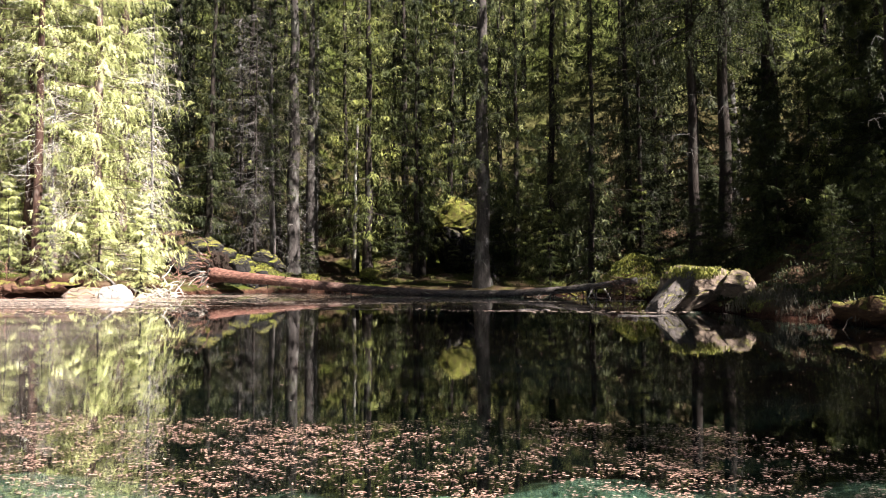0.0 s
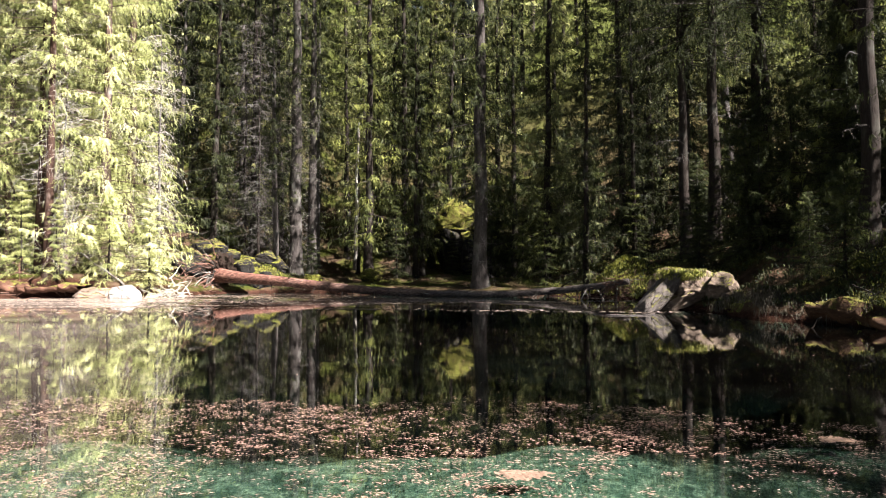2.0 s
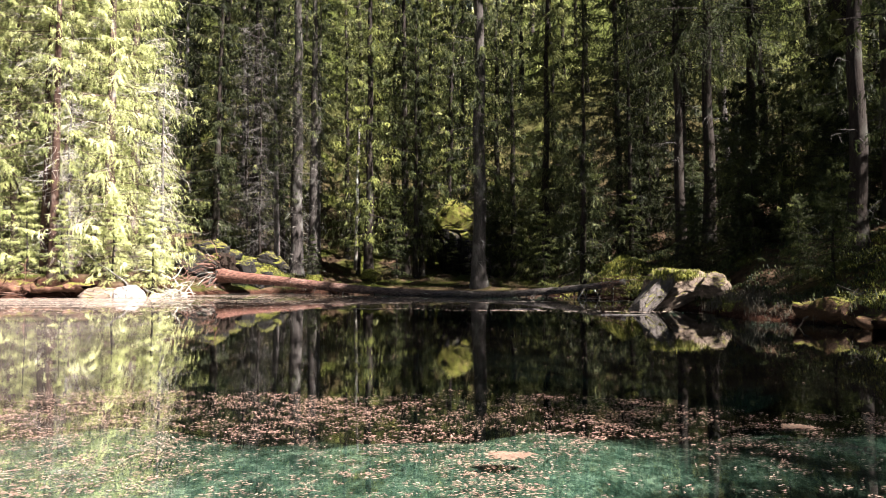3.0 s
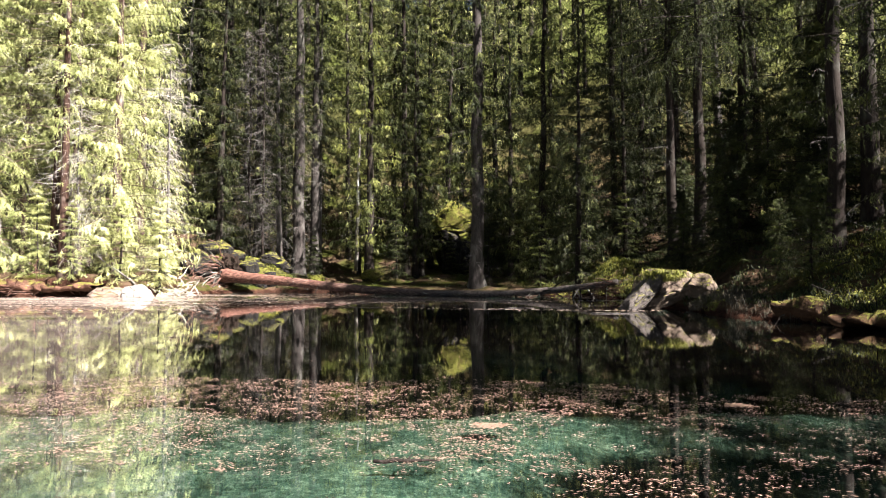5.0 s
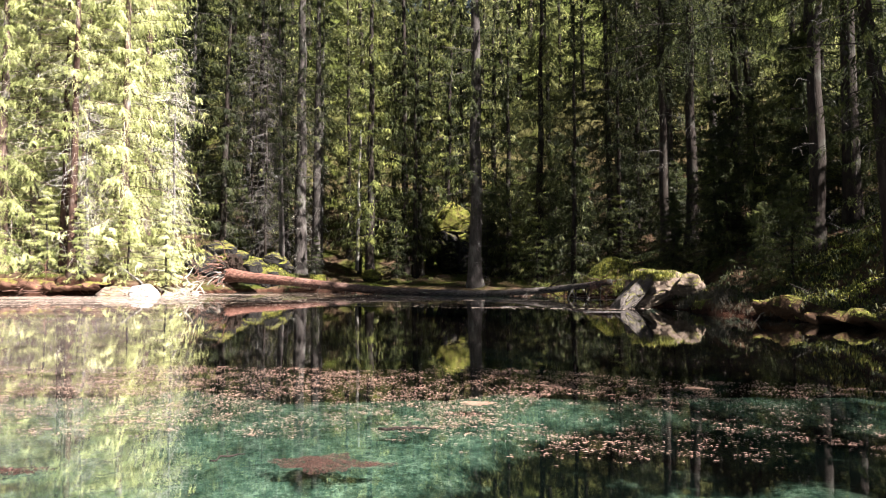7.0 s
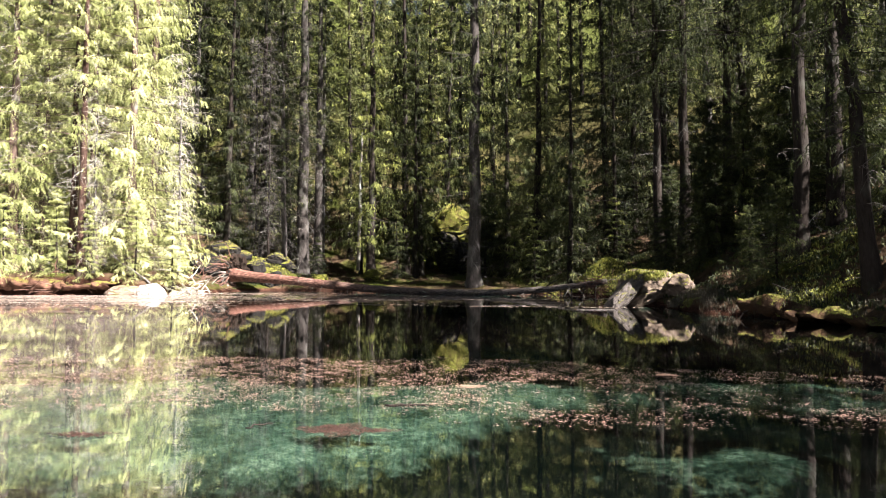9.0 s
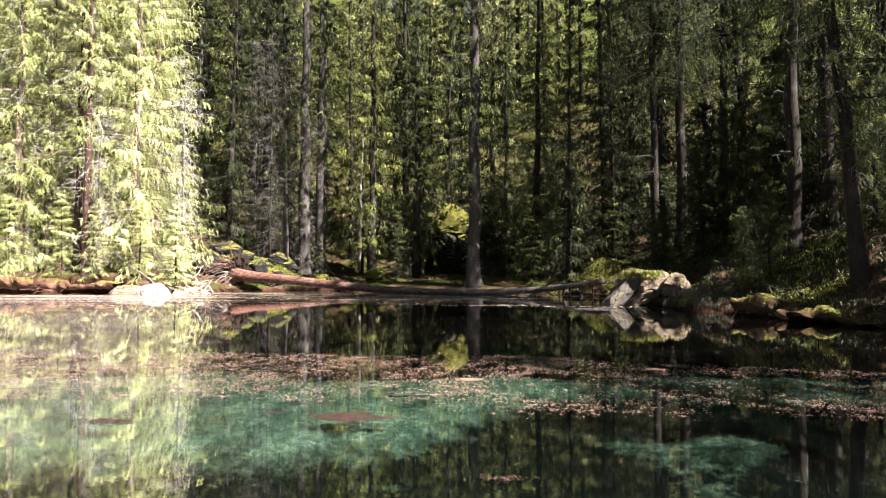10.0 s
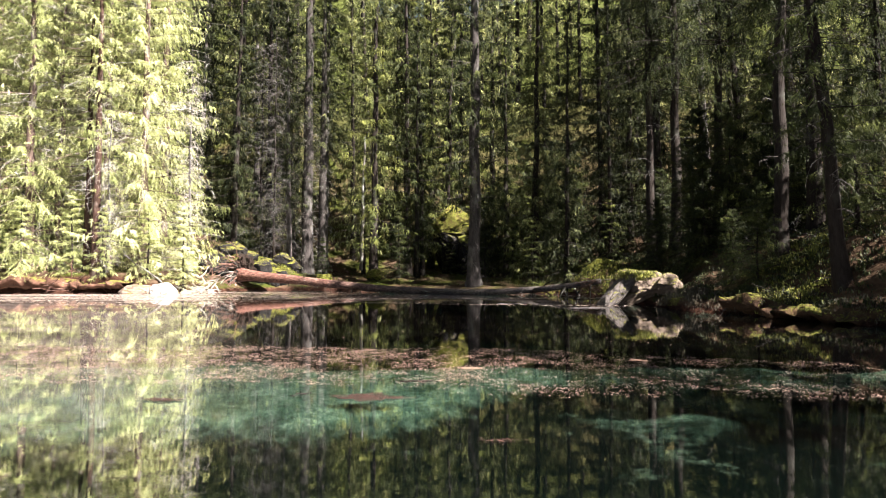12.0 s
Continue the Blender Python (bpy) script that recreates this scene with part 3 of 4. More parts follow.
place(bare, [(-8.3, 25.9, 1.0, 0), (-7.9, 27.6, 1.05, 120), (-9.3, 27.0, 1.0, 240)], "dead spruces beside the old trunks")
place(twin, [(-6.95, 27.2, 1.0, 40), (-6.25, 27.7, 0.82, 170)], "old spruces behind the log")


solo = spruce("spruce_tree", 63, 24, 0.27, 3.4, 1.9, 150, 16, 5, 0.2, 2.2, 0.7, 60, M_NEEDLE, M_BARK_GREY, label="old spruce with a bare grey lower trunk behind the log", top_power=0.5, wide=0.125)
place(solo, [(1.42, 20.9, 1.0, 40)], "old spruces behind the log")


def in_glade(x, y):
    """The open strips in the wood on the right through which the sun comes in."""
    for ax, ay, wide in ((7.4, 9.4, 1.3), (4.7, 11.5, 1.7), (6.6, 17.2, 2.0), (0.65, 29.3, 1.5), (-7.0, 26.5, 1.5), (-3.0, 33.0, 1.5), (-9.5, 31.0, 1.5)):
        along = (x - ax) * 0.857 - (y - ay) * 0.516
        if 1.5 < along < 30 and abs((x - ax) * 0.516 + (y - ay) * 0.857) < wide:
            return True
    return False


def fill_forest():
    rng = np.random.default_rng(5)
    spots, back = [[] for _ in forest], [[] for _ in distant]
    fixed = [(-7.7, 26.6, 0.75, 1), (-4.4, 30.0, 0.55, 3), (-3.35, 26.2, 1.05, 3), (-1.85, 29.5, 1.1, 3), (0.3, 30.8, 0.9, 3), (-1.0, 28.4, 0.75, 3),
             (-13.6, 29.6, 0.9, 1), (-12.2, 31.6, 0.9, 3), (-11.4, 33.0, 1.0, 1), (-14.4, 33.0, 1.0, 1), (4.9, 19.4, 0.62, 4), (6.9, 20.4, 0.6, 2), (4.4, 24.0, 1.0, 0),
             (-0.6, 32.0, 1.0, 3), (1.2, 32.0, 1.0, 4), (3.0, 31.0, 1.1, 2), (9.8, 27.0, 1.0, 0), (9.0, 20.8, 1.05, 2), (7.0, 21.9, 0.9, 4), (-5.4, 33.0, 1.0, 6), (-2.9, 33.6, 1.1, 6), (-4.0, 35.4, 1.0, 6), (-9.2, 28.0, 1.0, 5), (-8.6, 31.0, 1.0, 2)]
    # All but the last two are unseen, added to shade bank and pond.
    fixed += [(12.4, 2.4, 1.0, 0), (15.2, 9.0, 1.0, 2), (14.5, 3.0, 1.1, 4), (13.2, 1.6, 1.0, 2), (12.3, -4.2, 0.70, 0), (11.4, -2.9, 0.64, 2), (11.0, -4.7, 0.56, 4), (-1.2, 26.4, 0.7, 3), (3.3, 26.0, 0.75, 3)]
    done = [(x, y) for x, y, _, _ in fixed] + [(-6.95, 27.2), (-6.25, 27.7), (1.42, 20.9)]
    for x, y, s, k in fixed:
        spots[k].append((x, y, s, rng.uniform(0, 360), rng.normal(0, 0.8)))

    def scatter(into, count, x0, x1, y0, y1, gap, fan=0.0):
        made = tries = 0
        while made < count and tries < 6000:
            tries += 1
            y = rng.uniform(y0, y1)
            x = rng.uniform(x0 - fan * y, x1 + fan * y)
            if y < 30 and -9 < x < 4.5 and y > 0 or 0 < y < 37 and -0.19 < x / (y + 1.8) < -0.05 or in_glade(x, y) or any(math.hypot(x - a, y - b) < gap for a, b in done) or shore_distance(np.array([x]), np.array([y]))[0] < 1.5:
                continue
            done.append((x, y))
            made += 1
            into[int(rng.integers(0, min(len(into), 6)))].append((x, y, rng.uniform(0.8, 1.4), rng.uniform(0, 360), rng.normal(0, 1.6)))

    scatter(spots, 32, -2, 2, 24, 36, 1.5, 0.82)
    scatter(back, 70, -2, 2, 36, 62, 1.7, 0.78)
    scatter(back, 12, -22, 22, 62, 70, 2.5)
    # Mostly right of view, added to throw shade on the right side.
    scatter(spots, 7, 13, 26, 4, 24, 2.5)
    # Unseen trees behind and left of the camera, added to block sky light.
    scatter(back, 18, -30, 2, -30, -19, 2.2)
    scatter(back, 13, -38, -29, -14, 12, 2.2)
    for tree, spot in zip(distant, back):
        place(tree, spot, "spruces far back")
    for tree, spot in zip(forest, spots):
        place(tree, spot, "spruces of the forest")


fill_forest()

# Added out of view: high crowns that shade the treetops but not the bank.
shade_spruce = spruce("spruce_tree", 81, 22, 0.2, 11.6, 2.4, 66, 16, 5, 0.22, 1.8, 0.9, 10, M_NEEDLE, M_BARK, label="unseen tall spruce with a high crown, added to shade the treetops", top_power=0.5, wide=0.13)
place(shade_spruce, [(13.0, 8.4, 1.0, 30), (13.4, 5.4, 1.0, 150), (15.3, 9.6, 1.0, 260)], "spruces on the shaded bank")

# ---- rocks ----


def rock(name, seed, size, at, turn, material, label, chop=14, sub=5, deepest=0.6, tilt=0.0, planes=()):
    rng = random.Random(seed)
    bm = bmesh.new()
    bmesh.ops.create_icosphere(bm, subdivisions=sub, radius=1)
    cuts = [(Vector((rng.uniform(-1, 1), rng.uniform(-1, 1), rng.uniform(-0.6, 1))).normalized(), rng.uniform(deepest, 0.9)) for _ in range(chop)]
    cuts = [(Vector(way).normalized(), far) for way, far in planes] + cuts
    for v in bm.verts:
        for way, far in cuts:
            d = v.co.dot(way)
            if d > far:
                v.co -= way * (d - far)
        n = noise.fractal(v.co * 2.2 + Vector((seed, 0, 0)), 1.0, 2.0, 6)
        crack = abs(noise.noise(v.co * 1.7 + Vector((0, seed, 0))))
        v.co *= 1 + 0.07 * n - 0.12 * max(0, 0.10 - crack) / 0.10
        v.co = Vector((v.co.x * size[0], v.co.y * size[1], v.co.z * size[2]))
    ob = part(name, bm, material, None, smooth=False)
    ob.matrix_basis = pose(at[0], at[1], at[2], tilt * 0.4, tilt, turn)
    if material in (M_ROCK_GREEN, M_ROCK_GREY, M_ROCK_BROWN):
        for f in ob.data.polygons:
            if (ob.matrix_basis.to_3x3() @ f.normal).z > (0.35 if material == M_ROCK_GREEN else 0.9) and rng.random() < 0.16:
                MOSSY.append(tuple(ob.matrix_basis @ f.center))
    return tagged(ob, label, "rock")


MOSSY = []
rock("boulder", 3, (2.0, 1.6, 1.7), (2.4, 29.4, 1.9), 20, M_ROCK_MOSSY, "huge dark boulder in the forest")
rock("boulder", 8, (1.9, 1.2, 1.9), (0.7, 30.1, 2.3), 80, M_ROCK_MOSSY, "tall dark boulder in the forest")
rock("boulder", 9, (1.15, 0.9, 1.1), (0.7, 29.2, 3.67), 10, M_ROCK_GREEN, "flat-topped rock under a cushion of sunlit moss", 8,
     planes=[((-0.35, -0.25, 1), 0.62), ((0.1, -1, 0.35), 0.7), ((-0.2, 0, -1), 0.8), ((1, -0.1, 0.1), 0.75)])
rock("boulder", 5, (0.98, 0.72, 0.78), (5.5, 12.45, 0.30), 8, M_ROCK_BROWN, "brown undercut boulder with moss on top at the waterline", 7, deepest=0.75,
     planes=[((0.1, 0, 1), 0.74), ((0.1, -1, -0.75), 0.42), ((-0.1, -0.85, 0.45), 0.62), ((-0.8, -0.3, 0.4), 0.66), ((0.9, -0.3, 0.1), 0.8)])
rock("boulder", 12, (0.80, 0.42, 0.26), (4.62, 12.1, 0.31), 16, M_ROCK_GREY, "slanting streaked grey slab leaning on the boulder at the waterline", 9, deepest=0.72, tilt=-42,
     planes=[((0, -0.1, 1), 0.55), ((0, -1, 0.2), 0.6), ((-1, 0, 0), 0.85)])
rock("boulder", 14, (0.40, 0.34, 0.36), (6.0, 12.05, 0.50), 30, M_ROCK_BROWN, "lichen-flecked stone lying on the boulder", 8, 4)
rock("boulder", 18, (0.46, 0.42, 0.36), (6.3, 11.75, 0.16), 70, M_ROCK_BROWN, "low grey-brown rock beside the boulder", 8, 4)
rock("boulder", 15, (0.55, 0.4, 0.22), (6.0, 10.3, 0.10), -30, M_ROCK_GREEN, "low mossy rock ledge over the water", 6, deepest=0.7)
rock("boulder", 16, (0.7, 0.4, 0.2), (6.7, 8.9, 0.13), -35, M_ROCK_GREEN, "low mossy rock ledge over the water", 6, deepest=0.7)
rock("boulder", 17, (0.5, 0.35, 0.24), (7.25, 9.4, 0.36), 10, M_ROCK_GREEN, "low mossy rock on the shaded bank", 6, deepest=0.7)


def turf_lip(line, inward, top, material, label):
    """Ragged turf that hangs over an undercut shore; inward is the way from the water to the land."""
    line = np.array(line)
    length = np.concatenate([[0], np.cumsum(np.hypot(*np.diff(line, axis=0).T))])
    u = np.arange(0, length[-1], 0.05)
    px, py = np.interp(u, length, line[:, 0]), np.interp(u, length, line[:, 1])
    profile = [(1.0, 0.0, 1), (0.7, 0.04, 1), (0.4, 0.08, 1), (0.15, 0.08, 1), (-0.05, 0.04, 1), (-0.13, -0.03, 0.8), (-0.10, -0.09, 0.6), (0.1, -0.16, 0), (0.45, -0.22, 0)]
    verts = []
    for k in range(len(u)):
        w = 0.22 * math.sin(u[k] * 2.1 + 1) + 0.16 * math.sin(u[k] * 5.0) + 0.07 * math.sin(u[k] * 12.0)
        up = 0.09 * math.sin(u[k] * 1.6 + 2) + 0.06 * math.sin(u[k] * 4.4)
        back = ground_z(px[k] + inward[0], py[k] + inward[1]) - 0.08
        for a, dz, loose in profile:
            out = a - w * loose * (0.4 + 0.6 * (a < 0.5))
            x, y = px[k] + out * inward[0], py[k] + out * inward[1]
            d = noise.fractal(Vector((x * 3.0, y * 3.0, dz * 6.0)), 0.7, 2.1, 6) * 0.21
            verts.append((x - d * inward[0] * loose, y - d * inward[1] * loose, top + up * loose + dz + d * 0.7 if a < 0.9 else back))
    m = len(profile)
    if material == M_TURF:
        MOSSY.extend(v for i, v in enumerate(verts) if i % m in (1, 2, 3, 4) and noise.noise(Vector(v) * 2.3) > 0.12)
    faces = [(i * m + j, i * m + j + 1, (i + 1) * m + j + 1, (i + 1) * m + j) for i in range(len(u) - 1) for j in range(m - 1)]
    ob = link_mesh("turf_bank", verts, faces, material, smooth=True)
    tagged(ob, label, "bank", kind="structure")


turf_lip([(8.9, 1.5), (8.3, 3.0), (7.1, 6.0), (6.25, 8.1), (6.0, 8.9)], (0.92, 0.39), 0.17, M_TURF, "undercut turf of brown litter and moss hanging over the shaded water")
turf_lip([(-18.0, 17.15), (-15.0, 17.35), (-13.0, 17.6), (-11.2, 17.85)], (0.12, 0.99), 0.38, M_LITTER, "undercut reddish turf of needle litter on the sunny bank")


def outcrop():
    rng = random.Random(77)
    for k in range(24):
        x, y = rng.uniform(-11.2, -7.0), rng.uniform(22.7, 25.0)
        s = rng.uniform(0.28, 0.7)
        z = ground_z(x, y) + s * rng.uniform(0.0, 0.35)
        green = k % 6 == 1
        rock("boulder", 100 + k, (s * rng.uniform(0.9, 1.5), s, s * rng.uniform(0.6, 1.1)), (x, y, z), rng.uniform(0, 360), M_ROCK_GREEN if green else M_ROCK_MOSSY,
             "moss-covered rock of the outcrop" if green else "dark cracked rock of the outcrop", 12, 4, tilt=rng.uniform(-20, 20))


outcrop()
rock("boulder", 130, (0.5, 0.4, 0.62), (-7.95, 22.75, 0.85), 30, M_ROCK_MOSSY, "upright dark block of rock behind the root plate", 10, 4)
rock("boulder", 41, (0.5, 0.4, 0.35), (-3.0, 24.5, 0.6), 0, M_ROCK_GREEN, "low moss-covered boulder among the trunks", 8)
rock("boulder", 43, (0.45, 0.4, 0.3), (-5.4, 23.8, 0.45), 130, M_ROCK_GREEN, "low moss-covered boulder behind the log", 8)
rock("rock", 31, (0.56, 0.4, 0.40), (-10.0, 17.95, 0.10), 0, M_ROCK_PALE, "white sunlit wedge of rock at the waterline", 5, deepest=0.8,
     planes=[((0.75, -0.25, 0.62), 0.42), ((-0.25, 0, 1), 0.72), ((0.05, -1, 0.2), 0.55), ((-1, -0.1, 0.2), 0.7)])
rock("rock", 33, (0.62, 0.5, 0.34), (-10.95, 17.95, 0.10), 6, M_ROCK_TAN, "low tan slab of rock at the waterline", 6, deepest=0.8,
     planes=[((0.1, -0.15, 1), 0.6), ((0, -1, 0.5), 0.6), ((-0.8, 0, 0.6), 0.7)])

# ---- fallen log ----


def fallen_log():
    rng = np.random.default_rng(11)
    log = tagged(new("fallen_log"), "fallen spruce trunk with peeling red bark lying across the water", "log")
    key = np.array([(-8.7, 22.3, 0.70, 0.40), (-8.3, 22.05, 0.66, 0.29), (-7.7, 21.85, 0.60, 0.25), (-5.8, 21.2, 0.46, 0.21), (-3.64, 20.6, 0.24, 0.185), (-1.6, 20.0, 0.10, 0.165), (0.3, 19.4, 0.06, 0.15), (2.1, 18.7, 0.08, 0.14),
                    (3.74, 17.9, 0.24, 0.13), (4.67, 17.25, 0.38, 0.12), (5.5, 16.7, 0.54, 0.11)])
    t = np.linspace(0, len(key) - 1, 60)
    xyz = np.stack([np.interp(t, np.arange(len(key)), key[:, k]) for k in range(4)], 1)
    for _ in range(6):
        xyz[1:-1] = (xyz[:-2] + 2 * xyz[1:-1] + xyz[2:]) / 4
    verts, faces = [], []
    tube([tuple(p) for p in xyz[:, :3]], list(xyz[:, 3] * 0.86), 14, verts, faces, rough=0.05, rng=rng)
    link_mesh("stem", verts, faces, M_LOG, log, smooth=True)
    for k in range(84):
        j = int(rng.integers(14, 58))
        p = Vector(xyz[j, :3])
        way = Vector((rng.uniform(-0.3, 0.9), rng.uniform(-0.9, 0.1), rng.uniform(-1.0, 0.15)))
        if j > 44 and rng.random() < 0.5:
            way = Vector((rng.uniform(0.1, 0.9), rng.uniform(-0.6, 0.2), rng.uniform(-0.5, 0.35)))
        elif j > 32:
            way = Vector((rng.uniform(-0.7, 0.1), rng.uniform(-0.6, -0.1), rng.uniform(-1.1, -0.5)))
        way.normalize()
        l = rng.uniform(0.25, 0.6) + (0.25 if j > 44 else 0)
        r = rng.uniform(0.014, 0.028)
        verts, faces = [], []
        tube([p, p + way * l * 0.5 + Vector((0, 0, 0.03)), p + way * l], [r * 1.3, r, r * 0.5], 5, verts, faces)
        link_mesh("branch_stub", verts, faces, M_TWIG if k % 4 == 0 else M_BARK, log)
    bm = bmesh.new()
    bmesh.ops.create_icosphere(bm, subdivisions=4, radius=1)
    for v in bm.verts:
        v.co *= 1 + 0.45 * noise.fractal(v.co * 2.6, 0.8, 2.0, 6)
        v.co = Vector((-8.55 + 0.42 * v.co.x - 0.08 * v.co.z, 22.65 + 0.55 * v.co.y, 0.95 + 0.55 * v.co.z))
    part("root_plate", bm, M_SOIL, log, "dark earthy root plate torn out of the bank", smooth=False)
    for k in range(120):
        a = rng.uniform(0, 6.28)
        rr = rng.uniform(0.05, 0.8)
        p = Vector((-8.7 - rng.uniform(0, 0.25), 22.2 + rr * math.cos(a), 0.75 + rr * math.sin(a)))
        way = Vector((rng.uniform(-0.9, 0.1), 0.6 * math.cos(a) - 0.5, 0.8 * math.sin(a) - 0.2)).normalized()
        l = rng.uniform(0.35, 1.1)
        pts = [p]
        for _ in range(4):
            pts.append(pts[-1] + way * l / 4)
            way = (way + Vector(rng.normal(0, 0.32, 3)) + Vector((0, 0, -0.16))).normalized()
        verts, faces = [], []
        w = rng.choice([0.4, 0.6, 0.8, 1.3])
        tube(pts, [0.04 * w, 0.028 * w, 0.019 * w, 0.012 * w, 0.005 * w], 4, verts, faces)
        link_mesh("root", verts, faces, (M_ROOT, M_TWIG, M_BARK, M_ROOT)[k % 4], log, "torn-up broken root")


fallen_log()


def brush(name, at, n, l, spreadv, seed, label, up=0.3, thick=0.012, wood=None):
    rng = np.random.default_rng(seed)
    verts, faces = [], []
    for _ in range(n):
        p = Vector(at) + Vector(rng.normal(0, 1, 3)) * spreadv
        p.z = max(p.z, 0.02)
        way = Vector((rng.normal(0, 1), rng.normal(0, 0.6), rng.normal(up, 0.5))).normalized()
        ll = l * rng.uniform(0.4, 1.2)
        pts = [p]
        for _ in range(4):
            pts.append(pts[-1] + way * ll / 4)
            way = (way + Vector(rng.normal(0, 0.3, 3))).normalized()
        tube(pts, [thick, thick * 0.9, thick * 0.7, thick * 0.5, thick * 0.25], 4, verts, faces, cap=False)
    ob = link_mesh(name, verts, faces, wood or M_TWIG)
    return tagged(ob, label, "branches", kind="stuff")


brush("brushwood", (5.1, 16.8, 0.34), 110, 0.6, 0.18, 3, "tangle of reddish dead roots at the log's thin end", -0.25, 0.010, M_ROOT)
brush("brushwood", (-9.4, 20.9, 0.4), 60, 0.8, 0.35, 4, "tangle of dark roots and twigs on the bank", 0.2, 0.012, M_ROOT)
brush("driftwood", (-9.2, 18.9, 0.10), 44, 0.75, 0.32, 6, "bleached driftwood lying at the waterline", -0.05, 0.022, M_TWIG_PALE)
brush("brushwood", (-13.5, 18.0, 0.22), 60, 0.7, 0.7, 7, "dark roots hanging out of the eroded bank", -0.5, 0.014, M_ROOT)
brush("brushwood", (6.5, 8.2, 0.15), 30, 0.5, 0.4, 9, "dark roots hanging out of the shaded bank", -0.5, 0.012, M_BARK)


def dead_trunk(a, b, r, label):
    verts, faces = [], []
    rng = np.random.default_rng(5)
    a, b = Vector(a), Vector(b)
    pts = [a.lerp(b, k / 8) + Vector(rng.normal(0, 0.02, 3)) for k in range(9)]
    tube(pts, [r * (1 - 0.07 * k) for k in range(9)], 9, verts, faces, rough=0.08, rng=rng)
    tagged(link_mesh("fallen_log", verts, faces, M_TWIG, smooth=True), label, "dead wood")


dead_trunk((-10.2, 18.35, 0.4), (-11.9, 18.7, 1.5), 0.035, "grey dead trunk leaning over the bank")
dead_trunk((-4.12, 27.2, 0.9), (-4.0, 27.3, 8.0), 0.10, "slim bleached dead stem standing among the trunks")
dead_trunk((-14.2, 26.6, 3.1), (-10.6, 25.6, 2.5), 0.10, "bleached fallen trunk lying on the slope")

# ---- floating leaves ----


def band_weight(x, y):
    """Share of the water that fallen leaves cover."""
    far = 3.3 - 0.02 * x - 0.13 * np.clip(x, 0, 9) ** 1.5 + 0.08 * np.sin(x * 2.3) + 0.05 * np.sin(x * 5.1 + 1)
    near = 2.1 + 0.08 * np.sin(x * 1.9 + 2) - 0.15 * ramp01(x, 1.0, 2.5)
    band = ramp01(far - y, 0, 0.14) * ramp01(y, near - 0.25, near + 0.1) * (1 - 0.3 * ramp01(x, 0.9, 2.6))
    over = 0.85 * ramp01(far - y, 0, 0.2) * ramp01(y, 0.95, 1.35) * (1 - 0.75 * ramp01(x, 0.3, 1.2))
    right = 0.8 * np.exp(-((y - 1.08 + 0.03 * x) / 0.26) ** 2) * ramp01(x, 0.0, 0.7) * ramp01(-x, -4.4, -3.6)
    patch = 0.55 + 0.35 * lumps(x, y, 2.2, 0.7) + 0.25 * lumps(x, y, 5.5, 2.0)
    return np.maximum(np.maximum(band, over), right) * np.clip(patch, 0.1, 1.2)


def leaf_mesh(name, pts, size, rng, material, label, curl=0.004, sunk=0.0, narrow=1.0):
    n = len(pts)
    a = rng.uniform(0, 6.283, n) if narrow == 1.0 else rng.normal(0, 0.7, n)
    ca, sa = np.cos(a), np.sin(a)
    outline = np.array([(-1, 0.05), (-0.2, 0.58), (0.8, 0.35), (0.95, -0.25), (-0.1, -0.55)]) * (1, narrow)
    o = outline[None] * size[:, None, None] * rng.uniform(0.75, 1.25, (n, 5, 1))
    x = o[..., 0] * ca[:, None] - o[..., 1] * sa[:, None] + pts[:, 0:1]
    y = o[..., 0] * sa[:, None] + o[..., 1] * ca[:, None] + pts[:, 1:2]
    z = np.full_like(x, -sunk) + rng.uniform(0.003, 0.003 + curl, (n, 1)) + rng.uniform(0, curl, (n, 5))
    verts = np.stack([x, y, z], -1).reshape(-1, 3)
    faces = np.arange(n * 5).reshape(n, 5)
    ob = link_mesh(name, verts, faces, material)
    return tagged(ob, label, "leaves", kind="stuff")


